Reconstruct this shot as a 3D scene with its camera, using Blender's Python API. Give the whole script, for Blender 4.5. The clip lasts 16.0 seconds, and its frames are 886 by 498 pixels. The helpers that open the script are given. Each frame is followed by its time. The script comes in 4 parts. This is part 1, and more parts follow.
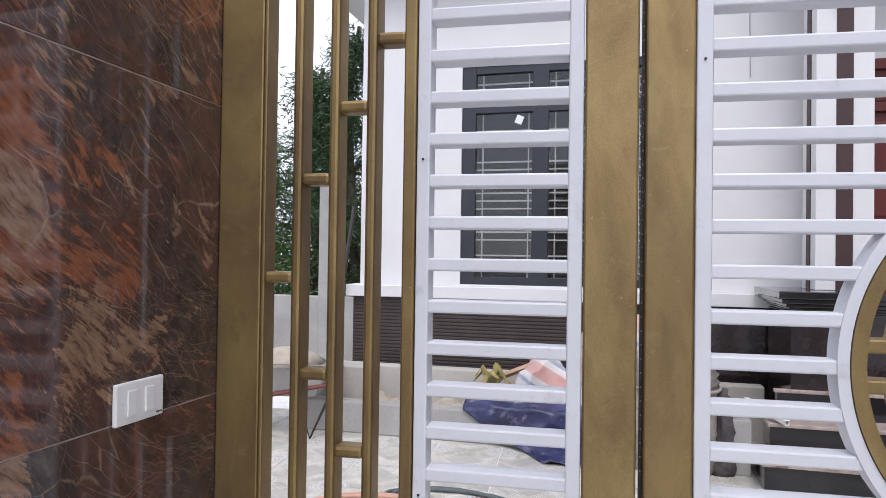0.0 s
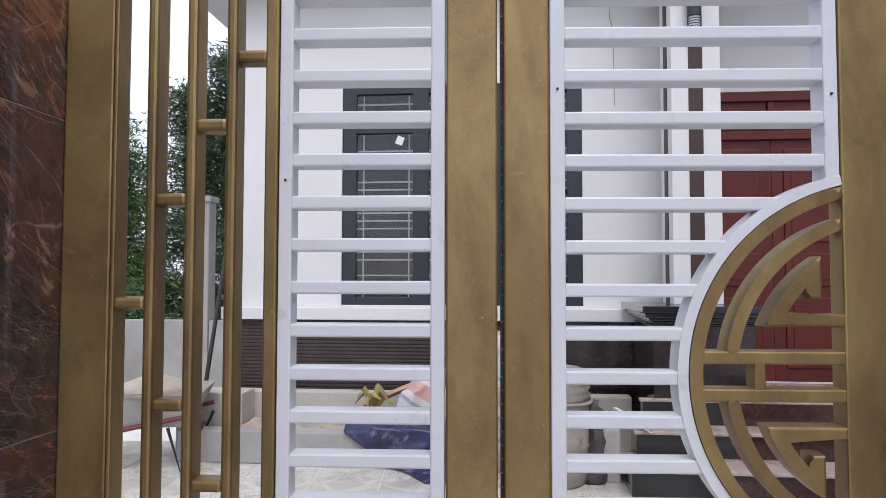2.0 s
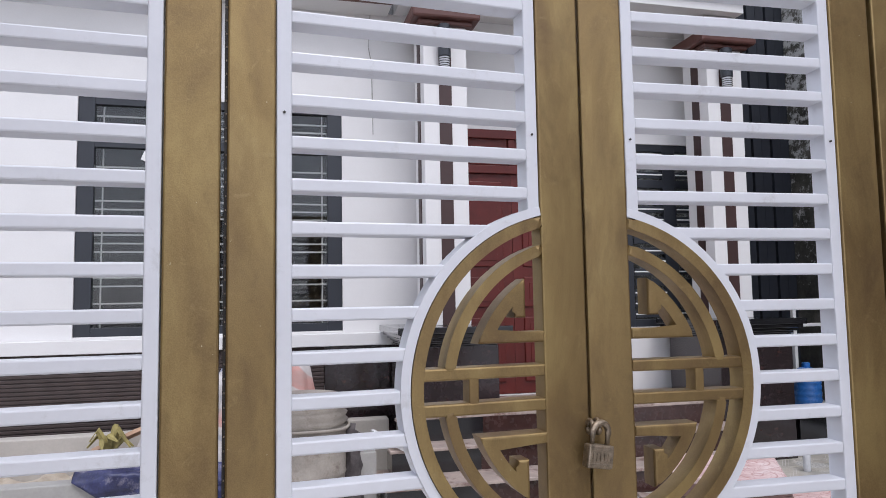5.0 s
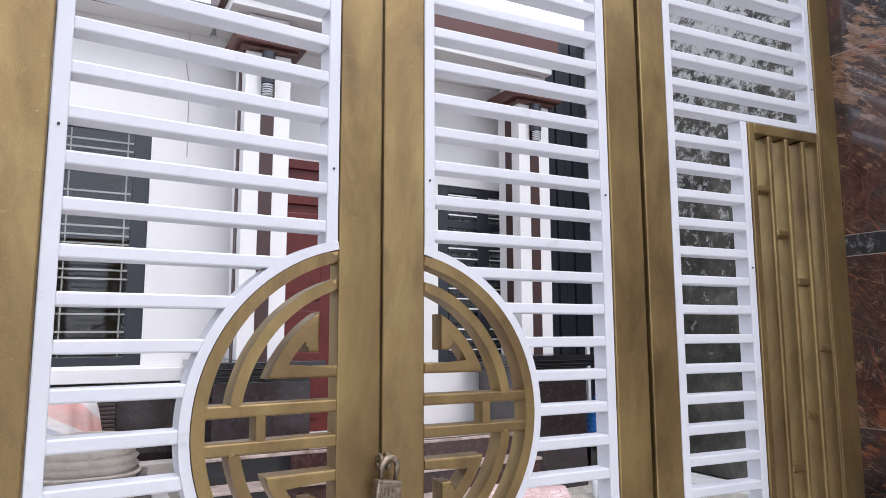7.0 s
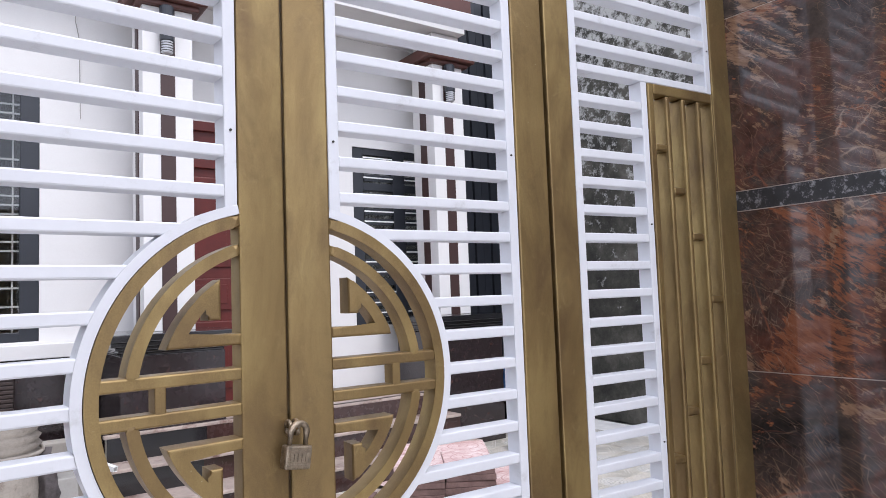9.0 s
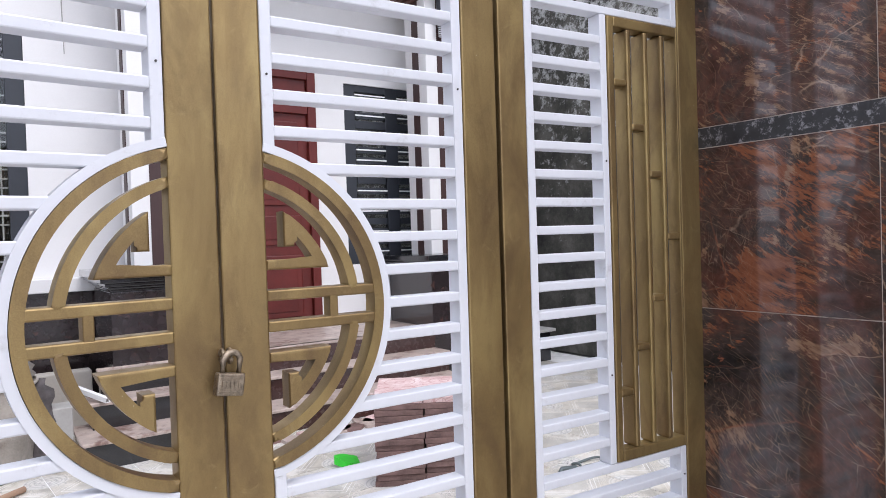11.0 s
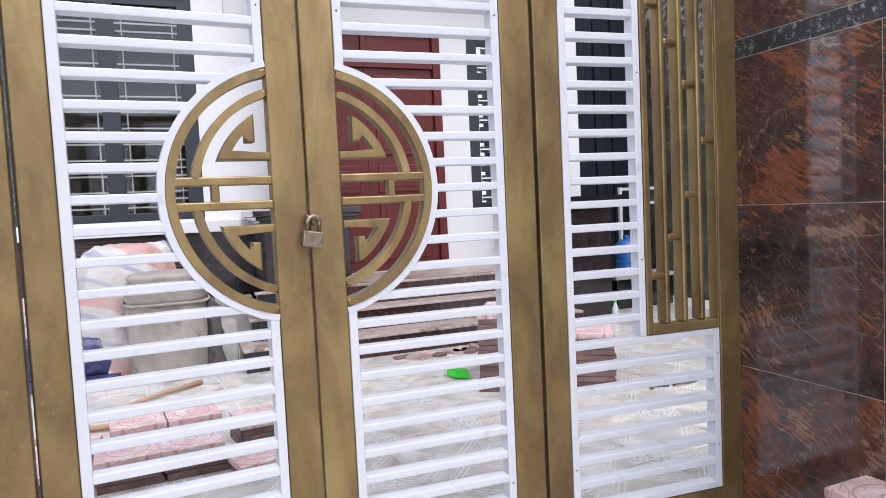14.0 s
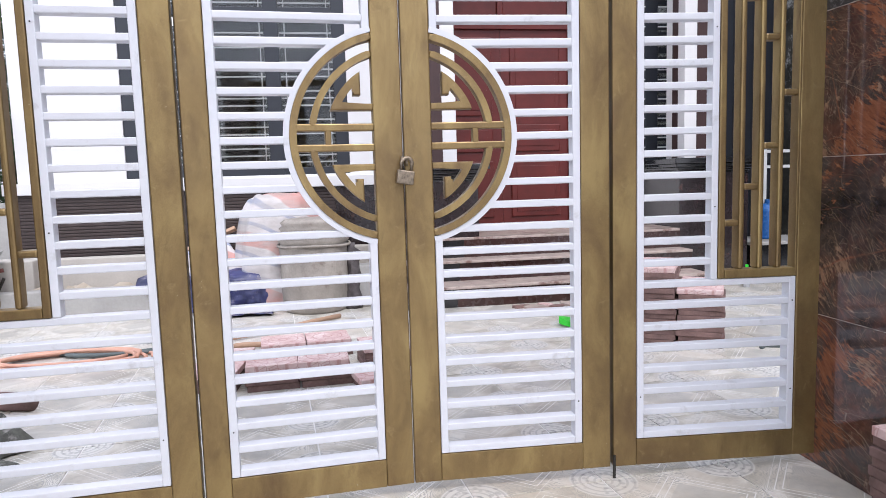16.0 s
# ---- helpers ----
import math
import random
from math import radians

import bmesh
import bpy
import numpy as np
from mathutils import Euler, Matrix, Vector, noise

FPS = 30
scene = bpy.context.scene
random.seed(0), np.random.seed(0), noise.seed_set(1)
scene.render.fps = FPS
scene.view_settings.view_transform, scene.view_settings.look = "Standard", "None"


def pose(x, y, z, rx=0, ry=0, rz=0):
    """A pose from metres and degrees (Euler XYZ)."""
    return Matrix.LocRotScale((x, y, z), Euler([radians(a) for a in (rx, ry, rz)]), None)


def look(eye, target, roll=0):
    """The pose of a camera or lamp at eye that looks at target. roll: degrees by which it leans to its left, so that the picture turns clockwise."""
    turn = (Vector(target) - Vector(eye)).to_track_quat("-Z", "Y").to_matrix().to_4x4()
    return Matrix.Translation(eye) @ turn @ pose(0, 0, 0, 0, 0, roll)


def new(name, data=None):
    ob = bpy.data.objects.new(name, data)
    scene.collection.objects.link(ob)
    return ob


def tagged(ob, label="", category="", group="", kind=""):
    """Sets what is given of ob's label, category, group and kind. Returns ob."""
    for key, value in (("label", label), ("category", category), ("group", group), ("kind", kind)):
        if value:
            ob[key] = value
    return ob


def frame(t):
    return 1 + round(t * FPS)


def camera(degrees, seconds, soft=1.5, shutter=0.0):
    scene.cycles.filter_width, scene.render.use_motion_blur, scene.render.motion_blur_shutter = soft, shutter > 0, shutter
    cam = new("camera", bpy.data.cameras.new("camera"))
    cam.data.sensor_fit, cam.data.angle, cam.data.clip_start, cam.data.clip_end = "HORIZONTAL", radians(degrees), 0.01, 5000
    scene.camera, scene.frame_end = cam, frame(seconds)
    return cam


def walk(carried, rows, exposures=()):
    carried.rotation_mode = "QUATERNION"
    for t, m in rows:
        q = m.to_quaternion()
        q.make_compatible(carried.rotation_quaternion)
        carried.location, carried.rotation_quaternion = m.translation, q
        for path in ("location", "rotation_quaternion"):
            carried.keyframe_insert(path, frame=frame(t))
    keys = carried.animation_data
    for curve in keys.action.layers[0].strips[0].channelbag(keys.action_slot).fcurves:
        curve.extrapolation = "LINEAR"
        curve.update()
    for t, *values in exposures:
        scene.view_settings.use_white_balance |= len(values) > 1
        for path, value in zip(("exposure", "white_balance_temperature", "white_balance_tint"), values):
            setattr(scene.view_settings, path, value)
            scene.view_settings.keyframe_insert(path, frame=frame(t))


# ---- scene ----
cam = camera(66.5, 16.0, soft=0.75)
PATH = [
    (0, (0.064, 0.022, 1.493), (-0.459, 1.952, 1.52), 0.8),
    (0.5, (0.07, 0.025, 1.495), (-0.397, 1.969, 1.533), 0.7),
    (1, (0.081, 0.024, 1.497), (-0.307, 1.985, 1.554), 0.6),
    (1.5, (0.094, 0.029, 1.496), (-0.191, 2.007, 1.567), 0.2),
    (2, (0.105, 0.029, 1.498), (-0.087, 2.018, 1.585), 0.1),
    (2.5, (0.118, 0.032, 1.497), (0.018, 2.027, 1.591), -0.4),
    (3, (0.13, 0.032, 1.498), (0.144, 2.028, 1.62), -0.2),
    (3.5, (0.145, 0.031, 1.497), (0.271, 2.023, 1.627), -0.5),
    (4, (0.159, 0.033, 1.498), (0.412, 2.012, 1.64), -0.8),
    (6.5, (0.22, 0.01, 1.494), (1.049, 1.818, 1.703), -0.4),
    (7, (0.234, 0.006, 1.495), (1.193, 1.743, 1.746), -0.2),
    (7.5, (0.243, 0.004, 1.495), (1.297, 1.682, 1.768), -0.3),
    (8, (0.252, 0.003, 1.494), (1.364, 1.651, 1.716), -0.8),
    (10.5, (0.342, -0.063, 1.493), (1.512, 1.559, 1.515), -2.5),
    (11, (0.392, -0.105, 1.473), (1.536, 1.535, 1.435), -1.8),
    (11.5, (0.4, -0.147, 1.449), (1.504, 1.52, 1.383), -2.0),
    (12, (0.4, -0.226, 1.394), (1.456, 1.472, 1.348), -1.8),
    (12.5, (0.387, -0.332, 1.313), (1.367, 1.41, 1.234), -1.0),
    (13, (0.385, -0.454, 1.294), (1.283, 1.328, 1.159), -1.5),
    (13.5, (0.396, -0.545, 1.29), (1.223, 1.27, 1.15), -2.4),
    (14, (0.437, -0.65, 1.252), (1.189, 1.199, 1.126), -2.7),
    (14.5, (0.494, -0.764, 1.204), (1.178, 1.109, 1.052), -1.4),
    (15, (0.55, -0.883, 1.179), (1.068, 1.038, 0.981), -0.8),
    (15.5, (0.558, -0.957, 1.176), (0.961, 0.989, 0.958), -1.3),
    (16, (0.569, -1.038, 1.171), (0.89, 0.925, 0.959), -1.7),
]
LIGHT = [(0, 0.51, 6230, 15), (2, 0.35, 6230, 15), (4, 0.31, 6230, 15), (6.5, 0.78, 6230, 15), (8, 0.83, 6220, 15), (11, 0.87, 6220, 15), (13, 0.91, 6200, 15), (16, 0.93, 6190, 15)]
walk(cam, [(t, look(eye, target, roll)) for t, eye, target, roll in PATH], LIGHT)

# ---- world and light: bright overcast day ----
world = bpy.data.worlds.new("overcast_sky")
scene.world = world
world.use_nodes = True
wn, wl = world.node_tree.nodes, world.node_tree.links
wn.clear()
sky = wn.new("ShaderNodeTexSky")
sky.sky_type, sky.sun_disc, sky.sun_elevation, sky.sun_rotation = "NISHITA", False, radians(55), radians(170)
sky_grey = wn.new("ShaderNodeMix")
sky_grey.data_type = "RGBA"
sky_grey.inputs[0].default_value = 0.82
sky_grey.inputs[7].default_value = (8.2, 8.5, 9.2, 1)
sky_back = wn.new("ShaderNodeBackground")
sky_back.inputs[1].default_value = 0.12
sky_out = wn.new("ShaderNodeOutputWorld")
wl.new(sky.outputs[0], sky_grey.inputs[6])
wl.new(sky_grey.outputs[2], sky_back.inputs[0])
wl.new(sky_back.outputs[0], sky_out.inputs[0])
sun_data = bpy.data.lights.new("sun", "SUN")
sun_data.energy, sun_data.angle, sun_data.color = 1.1, radians(25), (1.0, 0.97, 0.93)
sun = new("sun", sun_data)
sun.matrix_world = look((2.4, -6, 12), (1, 2, 0))


# ---- materials ----
def shader(name, rough=0.5, metal=0.0, coat=0.0, spec=0.5):
    m = bpy.data.materials.new(name)
    m.use_nodes = True
    n = m.node_tree.nodes
    b = n["Principled BSDF"]
    b.inputs["Roughness"].default_value = rough
    b.inputs["Metallic"].default_value = metal
    b.inputs["Coat Weight"].default_value = coat
    b.inputs["Coat Roughness"].default_value = 0.08
    b.inputs["Specular IOR Level"].default_value = spec
    return m, n, m.node_tree.links, b


def coords(n, l, spread=0.0, scale=(1, 1, 1)):
    """Object coordinates in metres, shifted at random from object to object."""
    tc, mp = n.new("ShaderNodeTexCoord"), n.new("ShaderNodeMapping")
    mp.inputs["Scale"].default_value = scale
    l.new(tc.outputs["Object"], mp.inputs["Vector"])
    if spread:
        info, mul = n.new("ShaderNodeObjectInfo"), n.new("ShaderNodeMath")
        mul.operation, mul.inputs[1].default_value = "MULTIPLY", spread
        l.new(info.outputs["Random"], mul.inputs[0])
        l.new(mul.outputs[0], mp.inputs["Location"])
    return mp.outputs["Vector"]


def noise_tex(n, l, vec, scale, detail=4, rough=0.55, dist=0.0):
    t = n.new("ShaderNodeTexNoise")
    t.inputs["Scale"].default_value, t.inputs["Detail"].default_value = scale, detail
    t.inputs["Roughness"].default_value, t.inputs["Distortion"].default_value = rough, dist
    l.new(vec, t.inputs["Vector"])
    return t.outputs["Fac"]


def ramp(n, l, fac, stops):
    r = n.new("ShaderNodeValToRGB")
    while len(r.color_ramp.elements) < len(stops):
        r.color_ramp.elements.new(0.5)
    for e, (pos, col) in zip(r.color_ramp.elements, stops):
        e.position, e.color = pos, (*col, 1) if len(col) == 3 else col
    l.new(fac, r.inputs[0])
    return r.outputs[0]


def mixed(n, l, fac, a, b, mode="MIX"):
    m = n.new("ShaderNodeMix")
    m.data_type, m.blend_type = "RGBA", mode
    for sock, v in ((m.inputs[0], fac), (m.inputs[6], a), (m.inputs[7], b)):
        if isinstance(v, (int, float)):
            sock.default_value = v
        elif isinstance(v, tuple):
            sock.default_value = (*v, 1)
        else:
            l.new(v, sock)
    return m.outputs[2]


def bump(n, l, b, height, strength=0.2, dist=0.002):
    k = n.new("ShaderNodeBump")
    k.inputs["Strength"].default_value, k.inputs["Distance"].default_value = strength, dist
    l.new(height, k.inputs["Height"])
    l.new(k.outputs[0], b.inputs["Normal"])


def plain(name, col, rough=0.5, metal=0.0, vary=0.15, scale=6.0, grain=120.0, relief=0.15, coat=0.0, spread=9.0, spec=0.5, spots=None):
    """A surface of one colour with stains at a large scale and grain at a small one."""
    m, n, l, b = shader(name, rough, metal, coat, spec)
    v = coords(n, l, spread)
    dark, light = tuple(c * (1 - vary) for c in col), tuple(min(1, c * (1 + vary)) for c in col)
    big = ramp(n, l, noise_tex(n, l, v, scale, 5), [(0.3, dark), (0.7, light)])
    fine = noise_tex(n, l, v, grain, 3)
    c = mixed(n, l, 0.25, big, ramp(n, l, fine, [(0.3, dark), (0.7, light)]))
    if spots:
        c = mixed(n, l, ramp(n, l, noise_tex(n, l, v, spots[0], 6, 0.7), [(spots[1], (0, 0, 0)), (spots[1] + 0.12, (1, 1, 1))]), c, spots[2])
    l.new(c, b.inputs["Base Color"])
    rr = n.new("ShaderNodeMapRange")
    rr.inputs[3].default_value, rr.inputs[4].default_value = max(0.03, rough - 0.1), min(1, rough + 0.12)
    l.new(noise_tex(n, l, v, scale * 3, 4), rr.inputs[0])
    l.new(rr.outputs[0], b.inputs["Roughness"])
    bump(n, l, b, fine, relief)
    return m


def math_node(n, l, op, a, b=0.0):
    k = n.new("ShaderNodeMath")
    k.operation = op
    for sock, v in zip(k.inputs, (a, b)):
        if isinstance(v, (int, float)):
            sock.default_value = v
        else:
            l.new(v, sock)
    return k.outputs[0]


def grain_vec(n, l, vec, turn, scale):
    """Coordinates turned about x and then stretched, for fibres that run one way."""
    m1, m2 = n.new("ShaderNodeMapping"), n.new("ShaderNodeMapping")
    m1.inputs["Rotation"].default_value = (radians(turn), 0, 0)
    m2.inputs["Scale"].default_value = scale
    l.new(vec, m1.inputs["Vector"])
    l.new(m1.outputs[0], m2.inputs["Vector"])
    return m2.outputs[0]


def shifted(n, l, vec, scale, amount, detail=2.0):
    """Coordinates pushed about by a noise, so that lines in them run crooked."""
    warp = n.new("ShaderNodeTexNoise")
    warp.inputs["Scale"].default_value, warp.inputs["Detail"].default_value = scale, detail
    l.new(vec, warp.inputs["Vector"])
    add = n.new("ShaderNodeVectorMath")
    add.operation = "MULTIPLY_ADD"
    add.inputs[1].default_value = (amount,) * 3
    l.new(warp.outputs["Color"], add.inputs[0])
    l.new(vec, add.inputs[2])
    return add.outputs[0]


def make_marble():
    """Polished stone: clouds of black, brown and maroon, torn rust patches and a net of crooked tan veins."""
    m, n, l, b = shader("dark_red_marble", 0.12, 0, 0.12)
    v = coords(n, l, 37.0)
    w = shifted(n, l, v, 2.6, 0.16, 1.5)
    crooked = shifted(n, l, w, 12, 0.028, 5)
    base = ramp(n, l, noise_tex(n, l, w, 2.8, 9, 0.68, 0.5), [(0.34, (0.022, 0.020, 0.022)), (0.46, (0.056, 0.043, 0.040)), (0.54, (0.092, 0.046, 0.037)), (0.61, (0.062, 0.049, 0.046)), (0.70, (0.034, 0.032, 0.034))])
    red = ramp(n, l, noise_tex(n, l, w, 2.1, 7, 0.62, 0.9), [(0.54, (0, 0, 0)), (0.66, (0.5, 0.5, 0.5))])
    c = mixed(n, l, red, base, (0.125, 0.040, 0.027))
    smoke = ramp(n, l, noise_tex(n, l, w, 1.7, 8, 0.7, 0.4), [(0.56, (0, 0, 0)), (0.68, (0.6, 0.6, 0.6))])
    c = mixed(n, l, smoke, c, (0.085, 0.076, 0.078))
    mottle = ramp(n, l, noise_tex(n, l, crooked, 26, 6, 0.7), [(0.34, (0.45, 0.45, 0.45)), (0.66, (1.55, 1.45, 1.4))])
    c = mixed(n, l, 0.65, c, mottle, "MULTIPLY")
    # rust patches with edges torn along the grain
    fibre = noise_tex(n, l, grain_vec(n, l, crooked, -58, (1, 7, 1.5)), 11, 6, 0.72)
    for scale, cut, dull, bright in ((1.8, 0.822, (0.150, 0.050, 0.029), (0.28, 0.105, 0.052)), (3.6, 0.835, (0.150, 0.080, 0.052), (0.30, 0.185, 0.118))):
        patch = math_node(n, l, "MULTIPLY_ADD", fibre, 0.48)
        l.new(noise_tex(n, l, w, scale, 8, 0.62, 0.9), patch.node.inputs[2])
        hue = ramp(n, l, fibre, [(0.36, dull), (0.64, bright)])
        c = mixed(n, l, ramp(n, l, patch, [(cut, (0, 0, 0)), (cut + 0.035, (0.92, 0.92, 0.92))]), c, hue)
    # veins: crooked, broken and crowding into some zones
    veins = ((-55, 4.6, 11, 0.020, 2.6, 0.43, (0.33, 0.225, 0.155)), (-66, 4.8, 19, 0.026, 3.4, 0.48, (0.31, 0.190, 0.125)), (-40, 3.8, 16, 0.023, 3.0, 0.47, (0.29, 0.155, 0.105)),
             (12, 4.4, 17, 0.024, 3.6, 0.51, (0.29, 0.205, 0.155)), (-82, 2.2, 2.4, 0.010, 1.3, 0.46, (0.30, 0.105, 0.058)), (-72, 2.4, 5.0, 0.009, 2.0, 0.44, (0.42, 0.300, 0.220)), (-50, 5.0, 30, 0.036, 4.4, 0.51, (0.25, 0.140, 0.092)))
    for turn, stretch, scale, width, zone, cut, hue in veins:
        vo = n.new("ShaderNodeTexVoronoi")
        vo.feature = "DISTANCE_TO_EDGE"
        vo.inputs["Scale"].default_value = scale
        l.new(grain_vec(n, l, crooked, turn, (1, stretch * 0.7, 0.55)), vo.inputs["Vector"])
        line = ramp(n, l, vo.outputs["Distance"], [(0.0, (1, 1, 1)), (width, (0, 0, 0))])
        where = ramp(n, l, noise_tex(n, l, v, zone, 5, 0.65), [(cut, (0, 0, 0)), (cut + 0.15, (0.66, 0.66, 0.66))])
        broken = ramp(n, l, noise_tex(n, l, v, 16, 3, 0.6), [(0.36, (0.12, 0.12, 0.12)), (0.54, (1, 1, 1))])
        c = mixed(n, l, mixed(n, l, 1.0, mixed(n, l, 1.0, line, where, "MULTIPLY"), broken, "MULTIPLY"), c, hue)
    l.new(c, b.inputs["Base Color"])
    l.new(ramp(n, l, noise_tex(n, l, v, 9, 4), [(0.35, (0.03, 0.03, 0.03)), (0.7, (0.09, 0.09, 0.09))]), b.inputs["Roughness"])
    bump(n, l, b, fibre, 0.006)
    return m


def make_gold():
    """Antique gold spray paint: brown and gold clouds dragged upright, with a fine orange-peel grain."""
    m, n, l, b = shader("antique_gold_paint", 0.4, 0.66, 0.05)
    v = coords(n, l, 17.0)
    cloud = ramp(n, l, noise_tex(n, l, grain_vec(n, l, v, 0, (1.6, 1.6, 0.7)), 3.2, 6, 0.6, 0.6), [(0.30, (0.171, 0.109, 0.051)), (0.48, (0.263, 0.178, 0.074)), (0.66, (0.387, 0.279, 0.114))])
    blot = ramp(n, l, noise_tex(n, l, grain_vec(n, l, v, 0, (1, 1, 0.45)), 12, 7, 0.68, 0.7), [(0.52, (0, 0, 0)), (0.72, (0.42, 0.42, 0.42))])
    c = mixed(n, l, blot, cloud, (0.113, 0.070, 0.037))
    worn = ramp(n, l, noise_tex(n, l, v, 22, 6, 0.7, 0.8), [(0.60, (0, 0, 0)), (0.74, (0.5, 0.5, 0.5))])
    c = mixed(n, l, worn, c, (0.423, 0.319, 0.147))
    fine = noise_tex(n, l, v, 420, 2, 0.6)
    c = mixed(n, l, 0.16, c, ramp(n, l, fine, [(0.35, (0.090, 0.059, 0.026)), (0.65, (0.324, 0.241, 0.110))]))
    fleck = ramp(n, l, noise_tex(n, l, v, 95, 2, 0.5), [(0.775, (0, 0, 0)), (0.80, (0.8, 0.8, 0.8))])
    c = mixed(n, l, fleck, c, (0.522, 0.463, 0.304))
    l.new(c, b.inputs["Base Color"])
    l.new(ramp(n, l, noise_tex(n, l, v, 7, 5, 0.6), [(0.3, (0.31, 0.31, 0.31)), (0.7, (0.52, 0.52, 0.52))]), b.inputs["Roughness"])
    bump(n, l, b, fine, 0.22, 0.0012)
    return m


def make_mossy():
    """Old render gone dark, with pale lichen crowding towards the dry top."""
    m, n, l, b = shader("mossy_old_wall", 0.95)
    v = coords(n, l)
    sep = n.new("ShaderNodeSeparateXYZ")
    l.new(v, sep.inputs[0])
    c = ramp(n, l, noise_tex(n, l, v, 2.2, 8, 0.7), [(0.35, (0.024, 0.023, 0.02)), (0.5, (0.058, 0.056, 0.046)), (0.66, (0.125, 0.118, 0.10))])
    rise = math_node(n, l, "MULTIPLY_ADD", sep.outputs[2], 0.055)
    l.new(noise_tex(n, l, v, 9, 8, 0.75), rise.node.inputs[2])
    c = mixed(n, l, ramp(n, l, rise, [(0.69, (0, 0, 0)), (0.79, (0.9, 0.9, 0.9))]), c, (0.46, 0.46, 0.44))
    l.new(c, b.inputs["Base Color"])
    bump(n, l, b, noise_tex(n, l, v, 25, 5), 0.6, 0.01)
    return m


def make_floor_tile():
    m, n, l, b = shader("patterned_floor_tile", 0.32, 0, 0.15)
    v = coords(n, l)
    rnd = coords(n, l, 23.0)
    sep = n.new("ShaderNodeSeparateXYZ")
    l.new(v, sep.inputs[0])
    ax, ay = math_node(n, l, "ABSOLUTE", sep.outputs[0]), math_node(n, l, "ABSOLUTE", sep.outputs[1])
    qx, qy = math_node(n, l, "SUBTRACT", 0.255, ax), math_node(n, l, "SUBTRACT", 0.255, ay)
    r = math_node(n, l, "SQRT", math_node(n, l, "ADD", math_node(n, l, "MULTIPLY", qx, qx), math_node(n, l, "MULTIPLY", qy, qy)))
    diamond = math_node(n, l, "ADD", ax, ay)
    cloud = ramp(n, l, noise_tex(n, l, rnd, 4.5, 6, 0.6, 0.8), [(0.34, (0.35, 0.325, 0.275)), (0.48, (0.55, 0.515, 0.445)), (0.62, (0.71, 0.68, 0.62))])
    # brushed curved strokes in patches
    brush = n.new("ShaderNodeTexWave")
    brush.inputs["Scale"].default_value, brush.inputs["Distortion"].default_value, brush.inputs["Detail"].default_value = 26, 22, 3
    brush.inputs["Detail Scale"].default_value = 0.7
    l.new(rnd, brush.inputs["Vector"])
    zone = ramp(n, l, noise_tex(n, l, rnd, 6, 3), [(0.44, (0, 0, 0)), (0.54, (1, 1, 1))])
    stroke = ramp(n, l, brush.outputs["Fac"], [(0.12, (0.85, 0.85, 0.85)), (0.38, (0, 0, 0))])
    c = mixed(n, l, mixed(n, l, 1.0, stroke, zone, "MULTIPLY"), cloud, (0.34, 0.335, 0.31))
    # pale key lines round a diamond, greyer inside
    core = ramp(n, l, diamond, [(0.15, (0.55, 0.55, 0.55)), (0.155, (0, 0, 0))])
    c = mixed(n, l, core, c, (0.43, 0.42, 0.39))
    keyline = math_node(n, l, "FRACT", math_node(n, l, "MULTIPLY", diamond, 28.0))
    belt = ramp(n, l, diamond, [(0.15, (0, 0, 0)), (0.155, (1, 1, 1)), (0.25, (1, 1, 1)), (0.255, (0, 0, 0))])
    c = mixed(n, l, mixed(n, l, 1.0, ramp(n, l, keyline, [(0.14, (0.9, 0.9, 0.9)), (0.2, (0, 0, 0))]), belt, "MULTIPLY"), c, (0.82, 0.81, 0.79))
    # round medallion with rings and petals
    ring = math_node(n, l, "FRACT", math_node(n, l, "MULTIPLY", r, 36.0))
    petal = n.new("ShaderNodeTexVoronoi")
    petal.inputs["Scale"].default_value = 38
    l.new(v, petal.inputs["Vector"])
    marks = mixed(n, l, 0.5, ramp(n, l, ring, [(0.25, (1, 1, 1)), (0.4, (0, 0, 0))]), ramp(n, l, petal.outputs["Distance"], [(0.3, (1, 1, 1)), (0.45, (0, 0, 0))]))
    inside = ramp(n, l, r, [(0.125, (1, 1, 1)), (0.13, (0, 0, 0))])
    c = mixed(n, l, inside, c, (0.66, 0.645, 0.61))
    c = mixed(n, l, mixed(n, l, 1.0, marks, inside, "MULTIPLY"), c, (0.32, 0.315, 0.30))
    dust = ramp(n, l, noise_tex(n, l, rnd, 2.2, 7, 0.7), [(0.5, (0, 0, 0)), (0.7, (0.75, 0.75, 0.75))])
    c = mixed(n, l, dust, c, (0.60, 0.54, 0.455))
    l.new(c, b.inputs["Base Color"])
    bump(n, l, b, noise_tex(n, l, rnd, 90, 3), 0.1)
    return m


